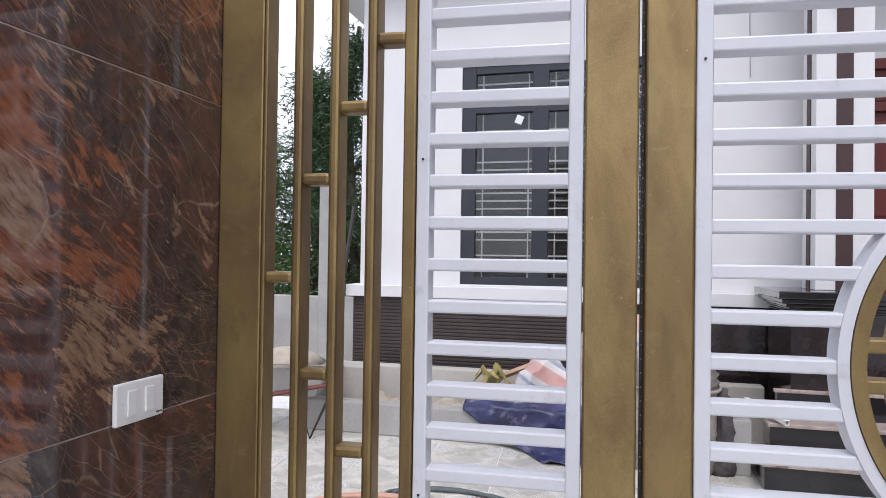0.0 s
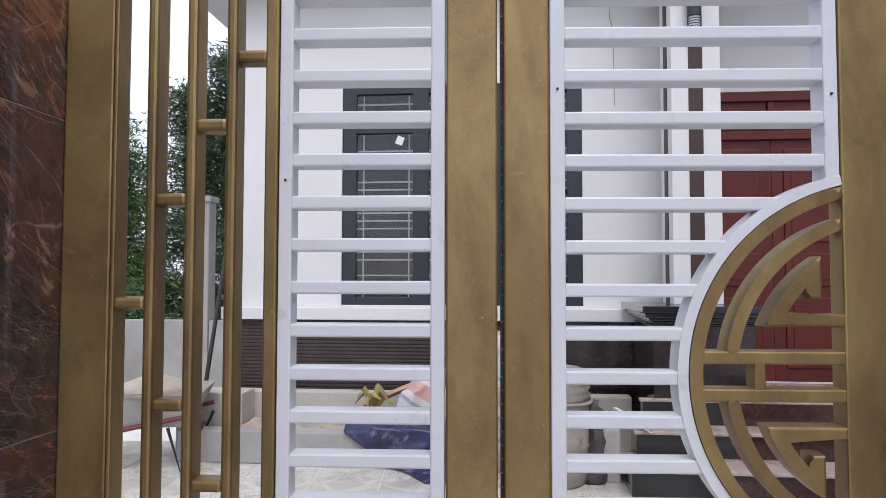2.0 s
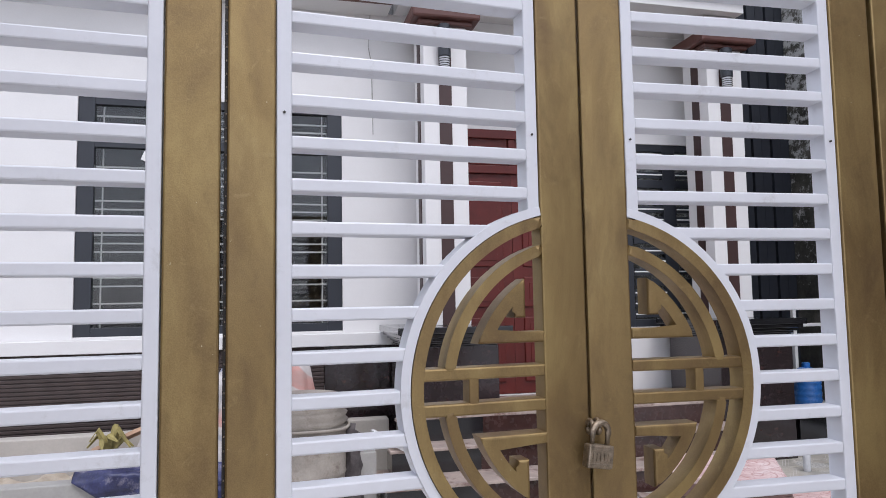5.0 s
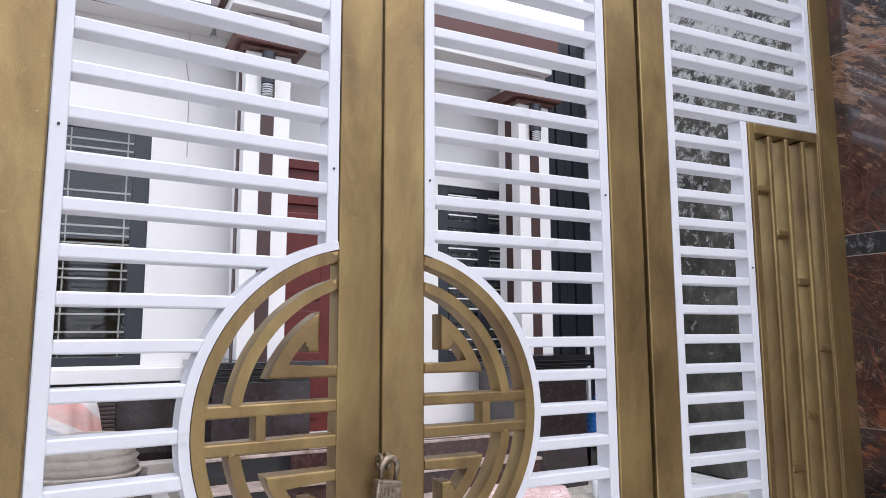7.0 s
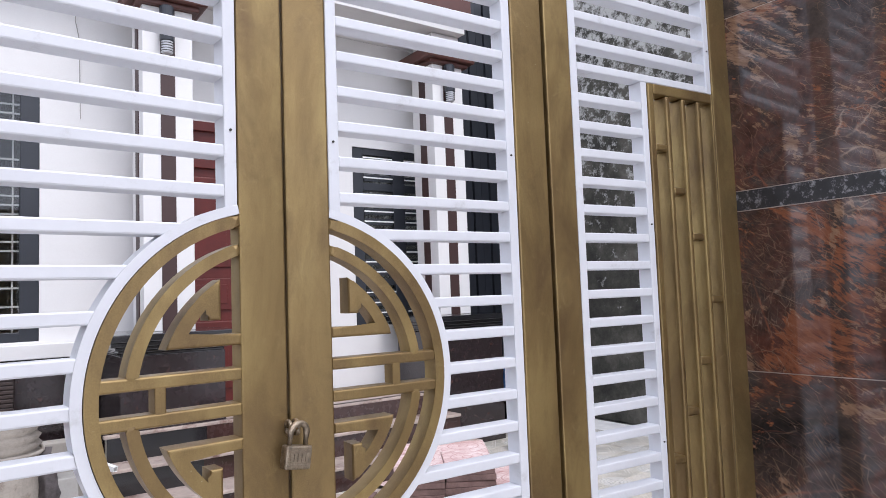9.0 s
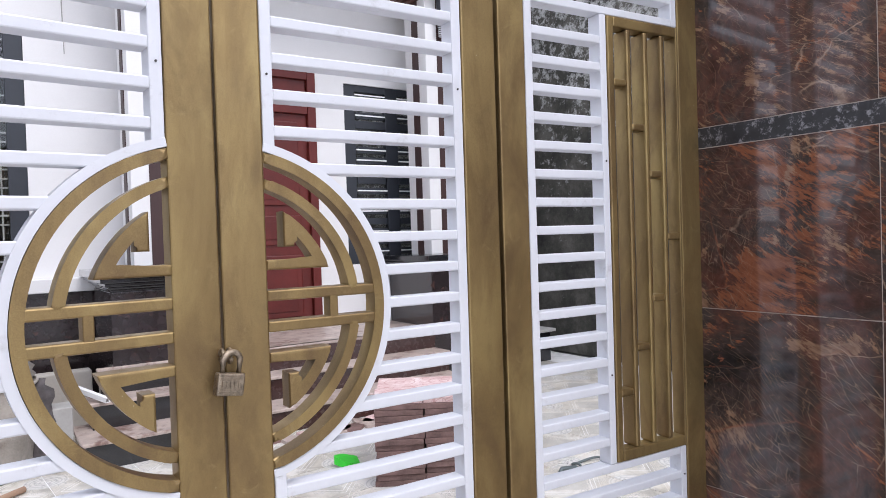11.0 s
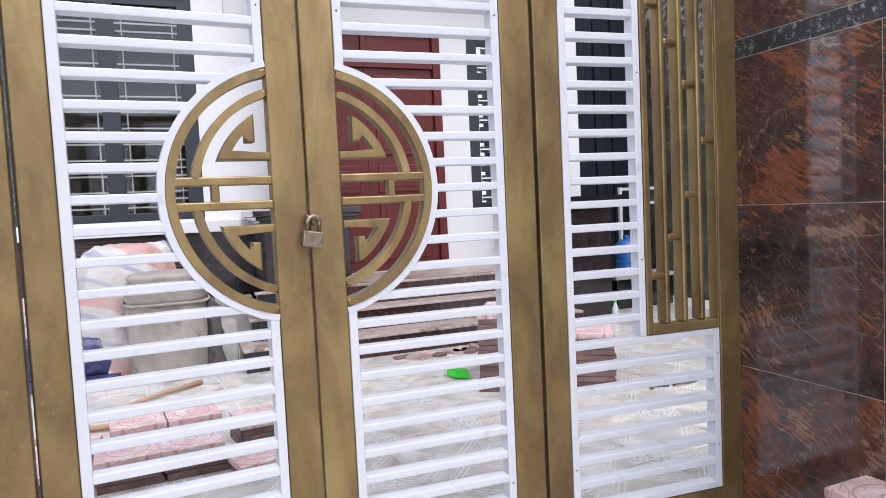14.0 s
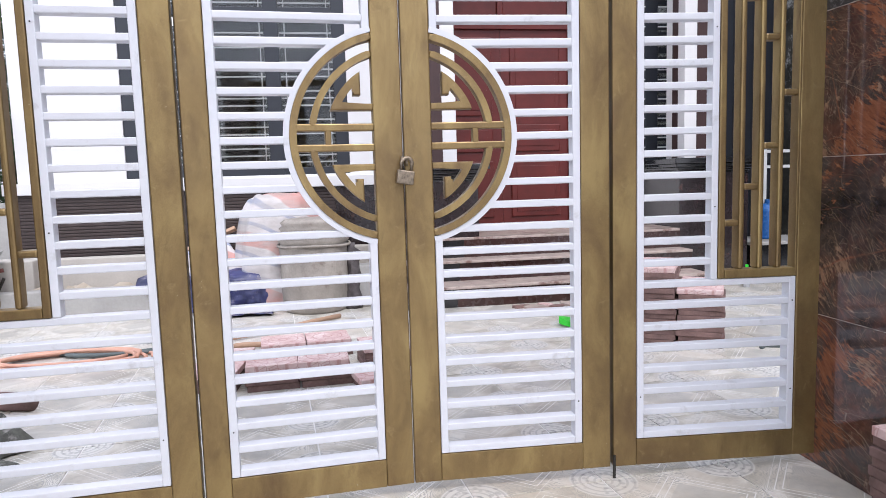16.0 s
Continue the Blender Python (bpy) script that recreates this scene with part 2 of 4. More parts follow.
def make_relief_tile():
    """Pink cement paving with a moulded pattern of stones and rings, darker in the grooves."""
    m, n, l, b = shader("pink_relief_tile", 0.85)
    v = coords(n, l)
    rnd = coords(n, l, 11.0)
    vo = n.new("ShaderNodeTexVoronoi")
    vo.feature = "DISTANCE_TO_EDGE"
    vo.inputs["Scale"].default_value = 20
    l.new(shifted(n, l, v, 9, 0.03), vo.inputs["Vector"])
    length = n.new("ShaderNodeVectorMath")
    length.operation = "LENGTH"
    l.new(v, length.inputs[0])
    ring = math_node(n, l, "ABSOLUTE", math_node(n, l, "SUBTRACT", math_node(n, l, "FRACT", math_node(n, l, "MULTIPLY", length.outputs[1], 15.0)), 0.5))
    groove = mixed(n, l, 1.0, ramp(n, l, vo.outputs["Distance"], [(0.0, (0, 0, 0)), (0.05, (1, 1, 1))]), ramp(n, l, ring, [(0.03, (0, 0, 0)), (0.09, (1, 1, 1))]), "MULTIPLY")
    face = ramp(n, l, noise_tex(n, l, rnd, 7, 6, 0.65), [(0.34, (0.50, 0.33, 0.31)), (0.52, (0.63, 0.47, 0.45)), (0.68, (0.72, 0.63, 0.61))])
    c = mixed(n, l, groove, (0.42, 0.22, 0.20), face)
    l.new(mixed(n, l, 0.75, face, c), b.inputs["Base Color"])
    bump(n, l, b, groove, 0.6, 0.003)
    return m


def make_stripes():
    m, n, l, b = shader("striped_tarpaulin", 0.55)
    v = grain_vec(n, l, coords(n, l), 0, (0.45, 0.2, 1))
    wv = n.new("ShaderNodeTexWave")
    wv.bands_direction = "DIAGONAL"
    wv.inputs["Scale"].default_value, wv.inputs["Distortion"].default_value = 1.25, 3.5
    l.new(v, wv.inputs["Vector"])
    pale = (0.60, 0.565, 0.555)
    c = ramp(n, l, wv.outputs["Fac"], [(0.0, (0.52, 0.27, 0.235)), (0.16, (0.55, 0.30, 0.265)), (0.22, pale), (0.55, pale), (0.60, (0.27, 0.30, 0.40)), (0.76, (0.30, 0.33, 0.43)), (0.82, pale)])
    c = mixed(n, l, ramp(n, l, noise_tex(n, l, v, 6, 6), [(0.38, (0, 0, 0)), (0.62, (0.8, 0.8, 0.8))]), c, (0.40, 0.37, 0.345))
    l.new(c, b.inputs["Base Color"])
    bump(n, l, b, noise_tex(n, l, v, 22, 4), 0.6, 0.012)
    return m


GOLD = make_gold()
WHITE = plain("white_gloss_paint", (0.67, 0.685, 0.725), 0.36, 0, 0.05, 5.0, 60, 0.08, 0.15, spots=(11, 0.60, (0.55, 0.555, 0.575)))
MARBLE = make_marble()
GROUT = plain("pale_grout", (0.52, 0.45, 0.40), 0.8)
STRIP = plain("unfinished_dark_strip", (0.03, 0.03, 0.033), 0.4, 0, 0.3, 20, 90, 0.3, spots=(48, 0.53, (0.30, 0.30, 0.31)))
PLASTIC = plain("white_switch_plastic", (0.78, 0.78, 0.77), 0.3, 0, 0.02)
STEEL = plain("worn_brass_steel", (0.31, 0.255, 0.19), 0.42, 0.8, 0.6, 70, 400, 0.8)
DARKMETAL = plain("dark_metal", (0.05, 0.045, 0.04), 0.45, 0.6)
TILE = make_floor_tile()
MORTAR = plain("floor_joint_mortar", (0.80, 0.79, 0.77), 0.85)
HOUSE = plain("white_house_paint", (0.69, 0.68, 0.672), 0.75, 0, 0.05, 1.3, 80, 0.1)
SKIRT = plain("dark_brown_ribbed_tile", (0.050, 0.034, 0.030), 0.55, 0, 0.3, 5, 60, 0.3)
BLACKFRAME = plain("charcoal_window_frame", (0.022, 0.025, 0.032), 0.35, 0, 0.1)
BROWN = plain("maroon_brown_paint", (0.095, 0.036, 0.028), 0.45, 0, 0.12)
DOORWOOD = plain("varnished_red_wood", (0.105, 0.0135, 0.010), 0.45, 0, 0.28, 4, 70, 0.15, 0.04, spec=0.35)
MAROON = plain("dark_maroon_paint", (0.045, 0.020, 0.018), 0.5, 0, 0.15)
DARKSTONE = plain("dark_polished_stone", (0.024, 0.017, 0.018), 0.15, 0, 0.4, 12, 70, 0.03, 0.5, spots=(15, 0.6, (0.10, 0.045, 0.035)))
BLACKSTONE = plain("black_granite", (0.012, 0.012, 0.014), 0.14, 0, 0.3, 30, 120, 0.02, 0.5)
TREAD = plain("dusty_granite_tread", (0.40, 0.325, 0.285), 0.45, 0, 0.28, 9, 120, 0.05, 0.1, spots=(6, 0.53, (0.17, 0.10, 0.08)))
RISER = plain("dark_maroon_granite", (0.042, 0.018, 0.015), 0.25, 0, 0.35, 8, 120, 0.05, 0.2)
CONCRETE = plain("raw_concrete", (0.36, 0.35, 0.33), 0.9, 0, 0.18, 2.5, 50, 0.4)
BEIGE = plain("beige_render", (0.44, 0.41, 0.37), 0.9, 0, 0.15, 2.5, 50, 0.3)
MOSSY = make_mossy()
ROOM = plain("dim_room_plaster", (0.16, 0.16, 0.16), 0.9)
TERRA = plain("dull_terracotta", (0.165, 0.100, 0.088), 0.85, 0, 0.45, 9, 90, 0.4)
PINK = make_relief_tile()
BLUETARP = plain("blue_tarpaulin", (0.030, 0.034, 0.098), 0.40, 0, 0.7, 6, 60, 0.7, spots=(7, 0.55, (0.20, 0.19, 0.24)))
STRIPES = make_stripes()
CANVAS = plain("dirty_canvas", (0.30, 0.27, 0.235), 0.85, 0, 0.32, 5, 70, 0.6, spots=(6, 0.56, (0.20, 0.165, 0.14)))
DARKCLOTH = plain("dark_rag", (0.08, 0.07, 0.07), 0.9, 0, 0.5, 20)
HOSE = plain("orange_rubber_hose", (0.58, 0.32, 0.23), 0.5)
BLACKHOSE = plain("grey_green_rubber_hose", (0.085, 0.105, 0.105), 0.5)
GREEN = plain("bright_green_plastic", (0.03, 0.62, 0.03), 0.35, 0, 0.08)
BLUE = plain("blue_plastic", (0.03, 0.14, 0.42), 0.25, 0, 0.1)
STICK = plain("dry_bare_wood", (0.42, 0.27, 0.18), 0.8)
SAND = plain("dry_sand", (0.40, 0.345, 0.275), 0.95, 0, 0.2, 10)
RED = plain("red_paint", (0.15, 0.04, 0.033), 0.5)
RUBBER = plain("tyre_rubber", (0.02, 0.02, 0.02), 0.8)
BARK = plain("tree_bark", (0.07, 0.055, 0.04), 0.9)
LEAF = plain("dark_green_foliage", (0.035, 0.075, 0.024), 0.6, 0, 0.5, 1.5, 20)
LEAFLIGHT = plain("light_green_foliage", (0.08, 0.16, 0.035), 0.6, 0, 0.4, 1.5, 20)
EARTH = plain("street_concrete", (0.33, 0.32, 0.31), 0.9, 0, 0.2, 0.6, 40, 0.3)
ROOFTILE = plain("grey_roof_sheet", (0.20, 0.20, 0.21), 0.6)
PAPER = plain("white_paper_label", (0.8, 0.8, 0.78), 0.7, 0, 0.02)
LAMPGLASS = plain("ribbed_lamp_glass", (0.55, 0.56, 0.58), 0.12, 0, 0.1, 30, 120, 0.3, 0.4)
glass, gn, gl, gb = shader("window_glass", 0.02)
gb.inputs["Base Color"].default_value = (0.58, 0.6, 0.6, 1)
gb.inputs["Transmission Weight"].default_value = 1.0
GLASS = glass


# ---- mesh helpers ----
def box(bm, x0, x1, y0, y1, z0, z1, bevel=0.0):
    vs = [bm.verts.new((x, y, z)) for x in (x0, x1) for y in (y0, y1) for z in (z0, z1)]
    fs = [bm.faces.new([vs[i] for i in q]) for q in ((0, 1, 3, 2), (4, 6, 7, 5), (0, 4, 5, 1), (2, 3, 7, 6), (0, 2, 6, 4), (1, 5, 7, 3))]
    if bevel:
        es = list({e for f in fs for e in f.edges})
        bmesh.ops.bevel(bm, geom=es, offset=bevel, segments=2, affect="EDGES", profile=0.5)


def tube(bm, pts, r, sides=8, close=False):
    pts = [Vector(p) for p in pts]
    rings = []
    for i, p in enumerate(pts):
        a = pts[i - 1] if i or close else p
        b = pts[(i + 1) % len(pts)] if i < len(pts) - 1 or close else p
        d = (b - a).normalized()
        q = d.to_track_quat("Z", "Y")
        rr = r[i] if isinstance(r, (list, tuple)) else r
        rings.append([bm.verts.new(p + q @ Vector((rr * math.cos(k * math.tau / sides), rr * math.sin(k * math.tau / sides), 0))) for k in range(sides)])
    n = len(rings)
    for i in range(n if close else n - 1):
        for k in range(sides):
            bm.faces.new((rings[i][k], rings[i][(k + 1) % sides], rings[(i + 1) % n][(k + 1) % sides], rings[(i + 1) % n][k]))
    if not close:
        bm.faces.new(rings[0][::-1])
        bm.faces.new(rings[-1])


def prism(bm, pts, y0, y1, bevel=0.0):
    """A flat outline in x and z, thick from y0 to y1."""
    a, b = [bm.verts.new((x, y0, z)) for x, z in pts], [bm.verts.new((x, y1, z)) for x, z in pts]
    n = len(pts)
    front = bm.faces.new(a)
    bm.faces.new(b[::-1])
    for i in range(n):
        bm.faces.new((a[i], b[i], b[(i + 1) % n], a[(i + 1) % n]))
    if bevel:
        bmesh.ops.bevel(bm, geom=list(front.edges), offset=bevel, segments=3, affect="EDGES", profile=0.55)


def band(bm, r0, r1, a0, a1, y0, y1, steps=28, cx=0.0, cz=0.0, sx=1, bevel=0.0):
    """A curved bar between two radii, from angle a0 to a1."""
    arc = [a0 + (a1 - a0) * i / steps for i in range(steps + 1)]
    pts = [(cx + sx * r1 * math.cos(a), cz + r1 * math.sin(a)) for a in arc] + [(cx + sx * r0 * math.cos(a), cz + r0 * math.sin(a)) for a in arc[::-1]]
    prism(bm, pts, y0, y1, bevel)


def lathe(bm, profile, sides=24, cx=0.0, cy=0.0):
    rings = [[bm.verts.new((cx + r * math.cos(k * math.tau / sides), cy + r * math.sin(k * math.tau / sides), z)) for k in range(sides)] for r, z in profile]
    for a, b in zip(rings, rings[1:]):
        for k in range(sides):
            bm.faces.new((a[k], a[(k + 1) % sides], b[(k + 1) % sides], b[k]))
    bm.faces.new(rings[0][::-1])
    bm.faces.new(rings[-1])


def finish(bm, name, material, smooth=False):
    bmesh.ops.recalc_face_normals(bm, faces=bm.faces)
    me = bpy.data.meshes.new(name)
    bm.to_mesh(me)
    bm.free()
    me.materials.append(material)
    if smooth:
        me.shade_smooth()
    return me


def thing(name, m=None, label="", category="", group="", kind=""):
    ob = new(name)
    ob.empty_display_size = 0.1
    if m is not None:
        ob.matrix_basis = m
    return tagged(ob, label, category, group, kind)


def part(name, bm, material, parent, label="", smooth=False):
    ob = new(name, finish(bm, name, material, smooth))
    ob.parent = parent
    if label:
        ob["label"] = label
    return ob


def solid(name, bm, material, label="", category="", group="", kind="", smooth=False, m=None):
    ob = new(name, finish(bm, name, material, smooth))
    if m is not None:
        ob.matrix_basis = m
    return tagged(ob, label, category, group, kind)


def piece(name, me, parent, m):
    ob = new(name, me)
    ob.parent = parent
    ob.matrix_basis = m
    return ob


def boxpart(name, material, parent, dims, bevel=0.0, label=""):
    bm = bmesh.new()
    box(bm, *dims, bevel)
    return part(name, bm, material, parent, label)


def boxmesh(name, material, sx, sy, sz, bevel):
    bm = bmesh.new()
    box(bm, -sx / 2, sx / 2, -sy / 2, sy / 2, -sz / 2, sz / 2, bevel)
    return finish(bm, name, material)


# ---- the gate: four leaves between two marble-clad walls ----
HINGE = [Vector(p) for p in ((-0.745, 1.266), (0.101, 1.311), (0.830, 1.362), (1.557, 1.332), (2.400, 1.268))]
GATE_TOP, PITCH, SLAT0, RINGZ = 2.95, 0.0821, 1.640, 1.3165
SLAT_H, DEEP = 0.0255, 0.053
R_GOLD_IN, R_GOLD, R_WHITE = 0.340, 0.3645, 0.3855
RING_U, ARC_U = 0.026, 0.015
FOOT, PANEL_LO = 0.04, 0.145


def slat(parent, x0, x1, z, s):
    bm = bmesh.new()
    a, b = sorted((s * x0, s * x1))
    box(bm, a, b, 0.004, DEEP, z - SLAT_H / 2, z + SLAT_H / 2, 0.0035)
    return part("slat", bm, WHITE, parent)


def ubox(name, material, parent, s, u0, u1, y0, y1, z0, z1, bevel=0.004, label=""):
    a, b = sorted((s * u0, s * u1))
    return boxpart(name, material, parent, (a, b, y0, y1, z0, z1), bevel, label)


def screw_hole(parent, s, u, z):
    bm = bmesh.new()
    tube(bm, [(s * u, -0.0005, z), (s * u, 0.006, z)], 0.0026, 8)
    part("screw_hole", bm, DARKMETAL, parent)


def gate_plane(a, b):
    d = b - a
    return pose(0, 0, 0, 0, 0, math.degrees(math.atan2(d.y, d.x)))


def inner_leaf(s, origin, turn, width, label):
    leaf = thing("gate_leaf", Matrix.Translation((origin.x, origin.y, 0)) @ turn, label, "gate", "gate leaves")
    lo, hi = PANEL_LO, GATE_TOP - 0.092
    ubox("meeting_stile", GOLD, leaf, s, 0.002, 0.1025, 0.0, 0.05, FOOT, GATE_TOP, 0.004)
    ubox("hinge_stile", GOLD, leaf, s, 0.648, width - 0.004, 0.0, 0.05, FOOT, GATE_TOP, 0.004)
    ubox("bottom_rail", GOLD, leaf, s, 0.1028, 0.6477, 0.0015, 0.05, FOOT, lo - 0.002, 0.002)
    ubox("top_rail", GOLD, leaf, s, 0.1028, 0.6477, 0.0015, 0.05, GATE_TOP - 0.09, GATE_TOP, 0.002)
    # white frame: outer upright, bottom and top bars, and the inner uprights above and below the ring
    rise = math.sqrt(R_WHITE ** 2 - (0.131 - RING_U) ** 2)
    ubox("panel_upright", WHITE, leaf, s, 0.618, 0.6465, 0.0025, DEEP, lo, hi, 0.003)
    ubox("panel_bar", WHITE, leaf, s, 0.131, 0.6178, 0.003, DEEP, lo, lo + 0.026, 0.003)
    ubox("panel_bar", WHITE, leaf, s, 0.131, 0.6178, 0.003, DEEP, hi - 0.025, hi, 0.003)
    ubox("panel_upright", WHITE, leaf, s, 0.104, 0.131, 0.0025, DEEP, lo, RINGZ - rise + 0.012, 0.003)
    ubox("panel_upright", WHITE, leaf, s, 0.104, 0.131, 0.0025, DEEP, RINGZ + rise - 0.012, hi, 0.003)
    a_out, a_in = math.acos((0.104 - RING_U) / R_WHITE), math.acos((0.102 - RING_U) / R_GOLD)
    bm = bmesh.new()
    band(bm, R_GOLD + 0.0012, R_WHITE, -a_out, a_out, 0.001, DEEP, 48, s * RING_U, RINGZ, s, 0.003)
    part("ring_border", bm, WHITE, leaf, "curved white border round the ring")
    bm = bmesh.new()
    band(bm, R_GOLD_IN, R_GOLD, -a_in, a_in, -0.003, 0.047, 48, s * RING_U, RINGZ, s, 0.0105)
    medal = part("ring", bm, GOLD, leaf, "half of a round gold medallion")
    for up in (1, -1):
        a0, a1 = math.asin(0.036 / 0.299), math.acos((0.101 - ARC_U) / 0.299)
        bm = bmesh.new()
        band(bm, 0.2873, 0.3103, up * a0, up * a1, -0.002, 0.047, 24, s * ARC_U, RINGZ, s, 0.010)
        part("inner_arc", bm, GOLD, medal)
        reach = RING_U + math.sqrt(R_GOLD_IN ** 2 - 0.036 ** 2) + 0.006
        z0, z1 = sorted((RINGZ + up * 0.0225, RINGZ + up * 0.0475))
        ubox("crossbar", GOLD, medal, s, 0.101, reach + 0.004, -0.001, 0.043, z0, z1, 0.004)
        # fret key: foot bar, arc and turned-in end in one bent bar
        bm = bmesh.new()
        a_foot, a_top = math.asin(0.0925 / 0.2665), math.acos(0.143 / 0.2665)
        arc = [a_foot + (a_top - a_foot) * n / 12 for n in range(13)]
        tip = [(0.2665 * math.cos(a), 0.2665 * math.sin(a)) for a in arc]
        low = math.asin(0.1135 / 0.240)
        back = [(0.240 * math.cos(low + (math.acos(0.168 / 0.240) - low) * n / 10), 0.240 * math.sin(low + (math.acos(0.168 / 0.240) - low) * n / 10)) for n in range(11)]
        outline = tip + [(0.143, 0.144), (0.168, 0.144)] + back[::-1] + [(0.101, 0.1155), (0.101, 0.0925)]
        prism(bm, [(s * x, RINGZ + up * z) for x, z in outline], -0.0022, 0.0455, 0.006)
        part("key_hook", bm, GOLD, medal, "hooked fret")
    ubox("crossbar_post", GOLD, medal, s, 0.2495, 0.2705, -0.0004, 0.041, RINGZ - 0.029, RINGZ + 0.029, 0.0025)
    k = -17
    while SLAT0 + k * PITCH < hi - 0.04:
        z = SLAT0 + k * PITCH
        dz = abs(z - RINGZ) + SLAT_H / 2
        start = max(0.130, RING_U + math.sqrt(max(0.0, R_WHITE ** 2 - dz ** 2)) - 0.003) if dz < R_WHITE else 0.130
        slat(leaf, start, 0.619, z, s)
        k += 1
    screw_hole(leaf, s, 0.632, 0.31)
    screw_hole(leaf, s, 0.117, 1.848)
    screw_hole(leaf, s, 0.632, 1.86)
    return leaf


def outer_leaf(s, origin, turn, width, white, fret, label):
    """white: where the white panel ends on the hinge side; fret: where the lattice ends."""
    leaf = thing("gate_leaf", Matrix.Translation((origin.x, origin.y, 0)) @ turn, label, "gate", "gate leaves")
    lo, hi = PANEL_LO, GATE_TOP - 0.092
    ubox("wall_stile", GOLD, leaf, s, -0.016, 0.081, 0.0, 0.05, FOOT, GATE_TOP, 0.004)
    ubox("hinge_stile", GOLD, leaf, s, white + 0.0025, width - 0.004, 0.0, 0.05, FOOT, GATE_TOP, 0.004)
    ubox("bottom_rail", GOLD, leaf, s, 0.0813, white + 0.0022, 0.0015, 0.05, FOOT, lo - 0.002, 0.002)
    ubox("top_rail", GOLD, leaf, s, 0.0813, white + 0.0022, 0.0015, 0.05, GATE_TOP - 0.09, GATE_TOP, 0.002)
    # gold bamboo lattice
    l0, l1 = 0.755, 2.132
    lattice = ubox("lattice_frame", GOLD, leaf, s, fret - 0.0255, fret, -0.001, 0.05, l0, l1, 0.004)
    ubox("lattice_frame", GOLD, leaf, s, 0.0813, 0.090, 0.0005, 0.05, l0, l1, 0.003)
    ubox("lattice_frame", GOLD, leaf, s, 0.0902, fret - 0.0257, -0.001, 0.05, l0, l0 + 0.034, 0.004)
    ubox("lattice_frame", GOLD, leaf, s, 0.0902, fret - 0.0257, -0.001, 0.05, l1 - 0.032, l1, 0.004)
    gap = (fret - 0.0255 - 0.090 - 3 * 0.0215) / 4
    bars = [(0.090 + gap * (i + 1) + 0.0215 * i, 0.090 + (gap + 0.0215) * (i + 1)) for i in range(3)]
    edges = [0.090] + [u for bar in bars for u in bar] + [fret - 0.0255]
    for u0, u1 in bars:
        ubox("lattice_bar", GOLD, lattice, s, u0, u1, 0.0, 0.057, l0 + 0.0342, l1 - 0.0322, 0.007)
    for col, zs in enumerate(((1.449,), (1.651, 1.253), (1.797, 1.101), (1.932, 0.965))):
        for z in zs:
            ubox("lattice_rung", GOLD, lattice, s, edges[2 * col] - 0.002, edges[2 * col + 1] + 0.002, 0.002, 0.048, z - 0.012, z + 0.012, 0.007)
    # white panel round it
    ubox("panel_upright", WHITE, leaf, s, white - 0.027, white, 0.0025, DEEP, lo, hi, 0.003)
    ubox("panel_upright", WHITE, leaf, s, fret + 0.002, fret + 0.028, 0.0025, DEEP, l0 - 0.001, l1 + 0.0015, 0.003)
    ubox("panel_upright", WHITE, leaf, s, 0.0825, 0.109, 0.0025, DEEP, lo, l0 - 0.0015, 0.003)
    ubox("panel_upright", WHITE, leaf, s, 0.0825, 0.109, 0.0025, DEEP, l1 + 0.0018, hi, 0.003)
    end = white - 0.0272
    for z0, z1 in ((lo, lo + 0.026), (l0 - 0.026, l0 - 0.0018), (l1 + 0.002, l1 + 0.026), (hi - 0.025, hi)):
        ubox("panel_bar", WHITE, leaf, s, 0.109, end, 0.003, DEEP, z0, z1, 0.003)
    k = -17
    while SLAT0 + 0.0045 + k * PITCH < hi - 0.04:
        z = SLAT0 + 0.0045 + k * PITCH
        if l0 < z < l1:
            slat(leaf, fret + 0.027, end + 0.001, z, s)
        elif abs(z - l0 + 0.014) > 0.028 and abs(z - l1 - 0.014) > 0.028:
            slat(leaf, 0.108, end + 0.001, z, s)
        k += 1
    for u, z in ((white - 0.0135, 0.31), (0.0955, 0.31), (0.0955, 0.66), (fret + 0.015, 1.03), (fret + 0.015, 1.687), (0.0955, 2.28)):
        screw_hole(leaf, s, u, z)
    return leaf


leaf_text = "closed gold-framed metal gate leaf with white slats and "
outer_leaf(1, HINGE[0], gate_plane(HINGE[0], HINGE[1]), 0.835, 0.731, 0.408, leaf_text + "gold lattice")
inner_leaf(-1, HINGE[2], gate_plane(HINGE[1], HINGE[2]), 0.739, leaf_text + "half medallion")
inner_leaf(1, HINGE[2], gate_plane(HINGE[2], HINGE[3]), 0.761, leaf_text + "half medallion")
outer_leaf(-1, HINGE[4], gate_plane(HINGE[3], HINGE[4]), 0.809, 0.711, 0.3955, leaf_text + "gold lattice")
SEAMS = [HINGE[2] + (HINGE[1] - HINGE[2]).normalized() * 0.739, HINGE[2] + (HINGE[3] - HINGE[2]).normalized() * 0.761]

# steel edge strips with rivets down the folding gaps, and the drop bolt
rivet_mesh = boxmesh("rivet", STEEL, 0.0024, 0.002, 0.0035, 0.0005)
for p in SEAMS:
    strip = thing("gap_strip", pose(p.x, p.y + 0.03, 0), "dark steel hinge strip with bright rivets between gate leaves", "hinge strip", "hinge strips")
    boxpart("strip_plate", DARKMETAL, strip, (-0.0035, 0.0035, 0.0, 0.018, FOOT, 2.1))
    boxpart("strip_plate", DARKMETAL, strip, (-0.0035, 0.0035, 0.0, 0.018, 2.16, GATE_TOP - 0.1))
    for n in range(38):
        piece("rivet", rivet_mesh, strip, pose(0, -0.001, 1.1018 + n * 0.026))
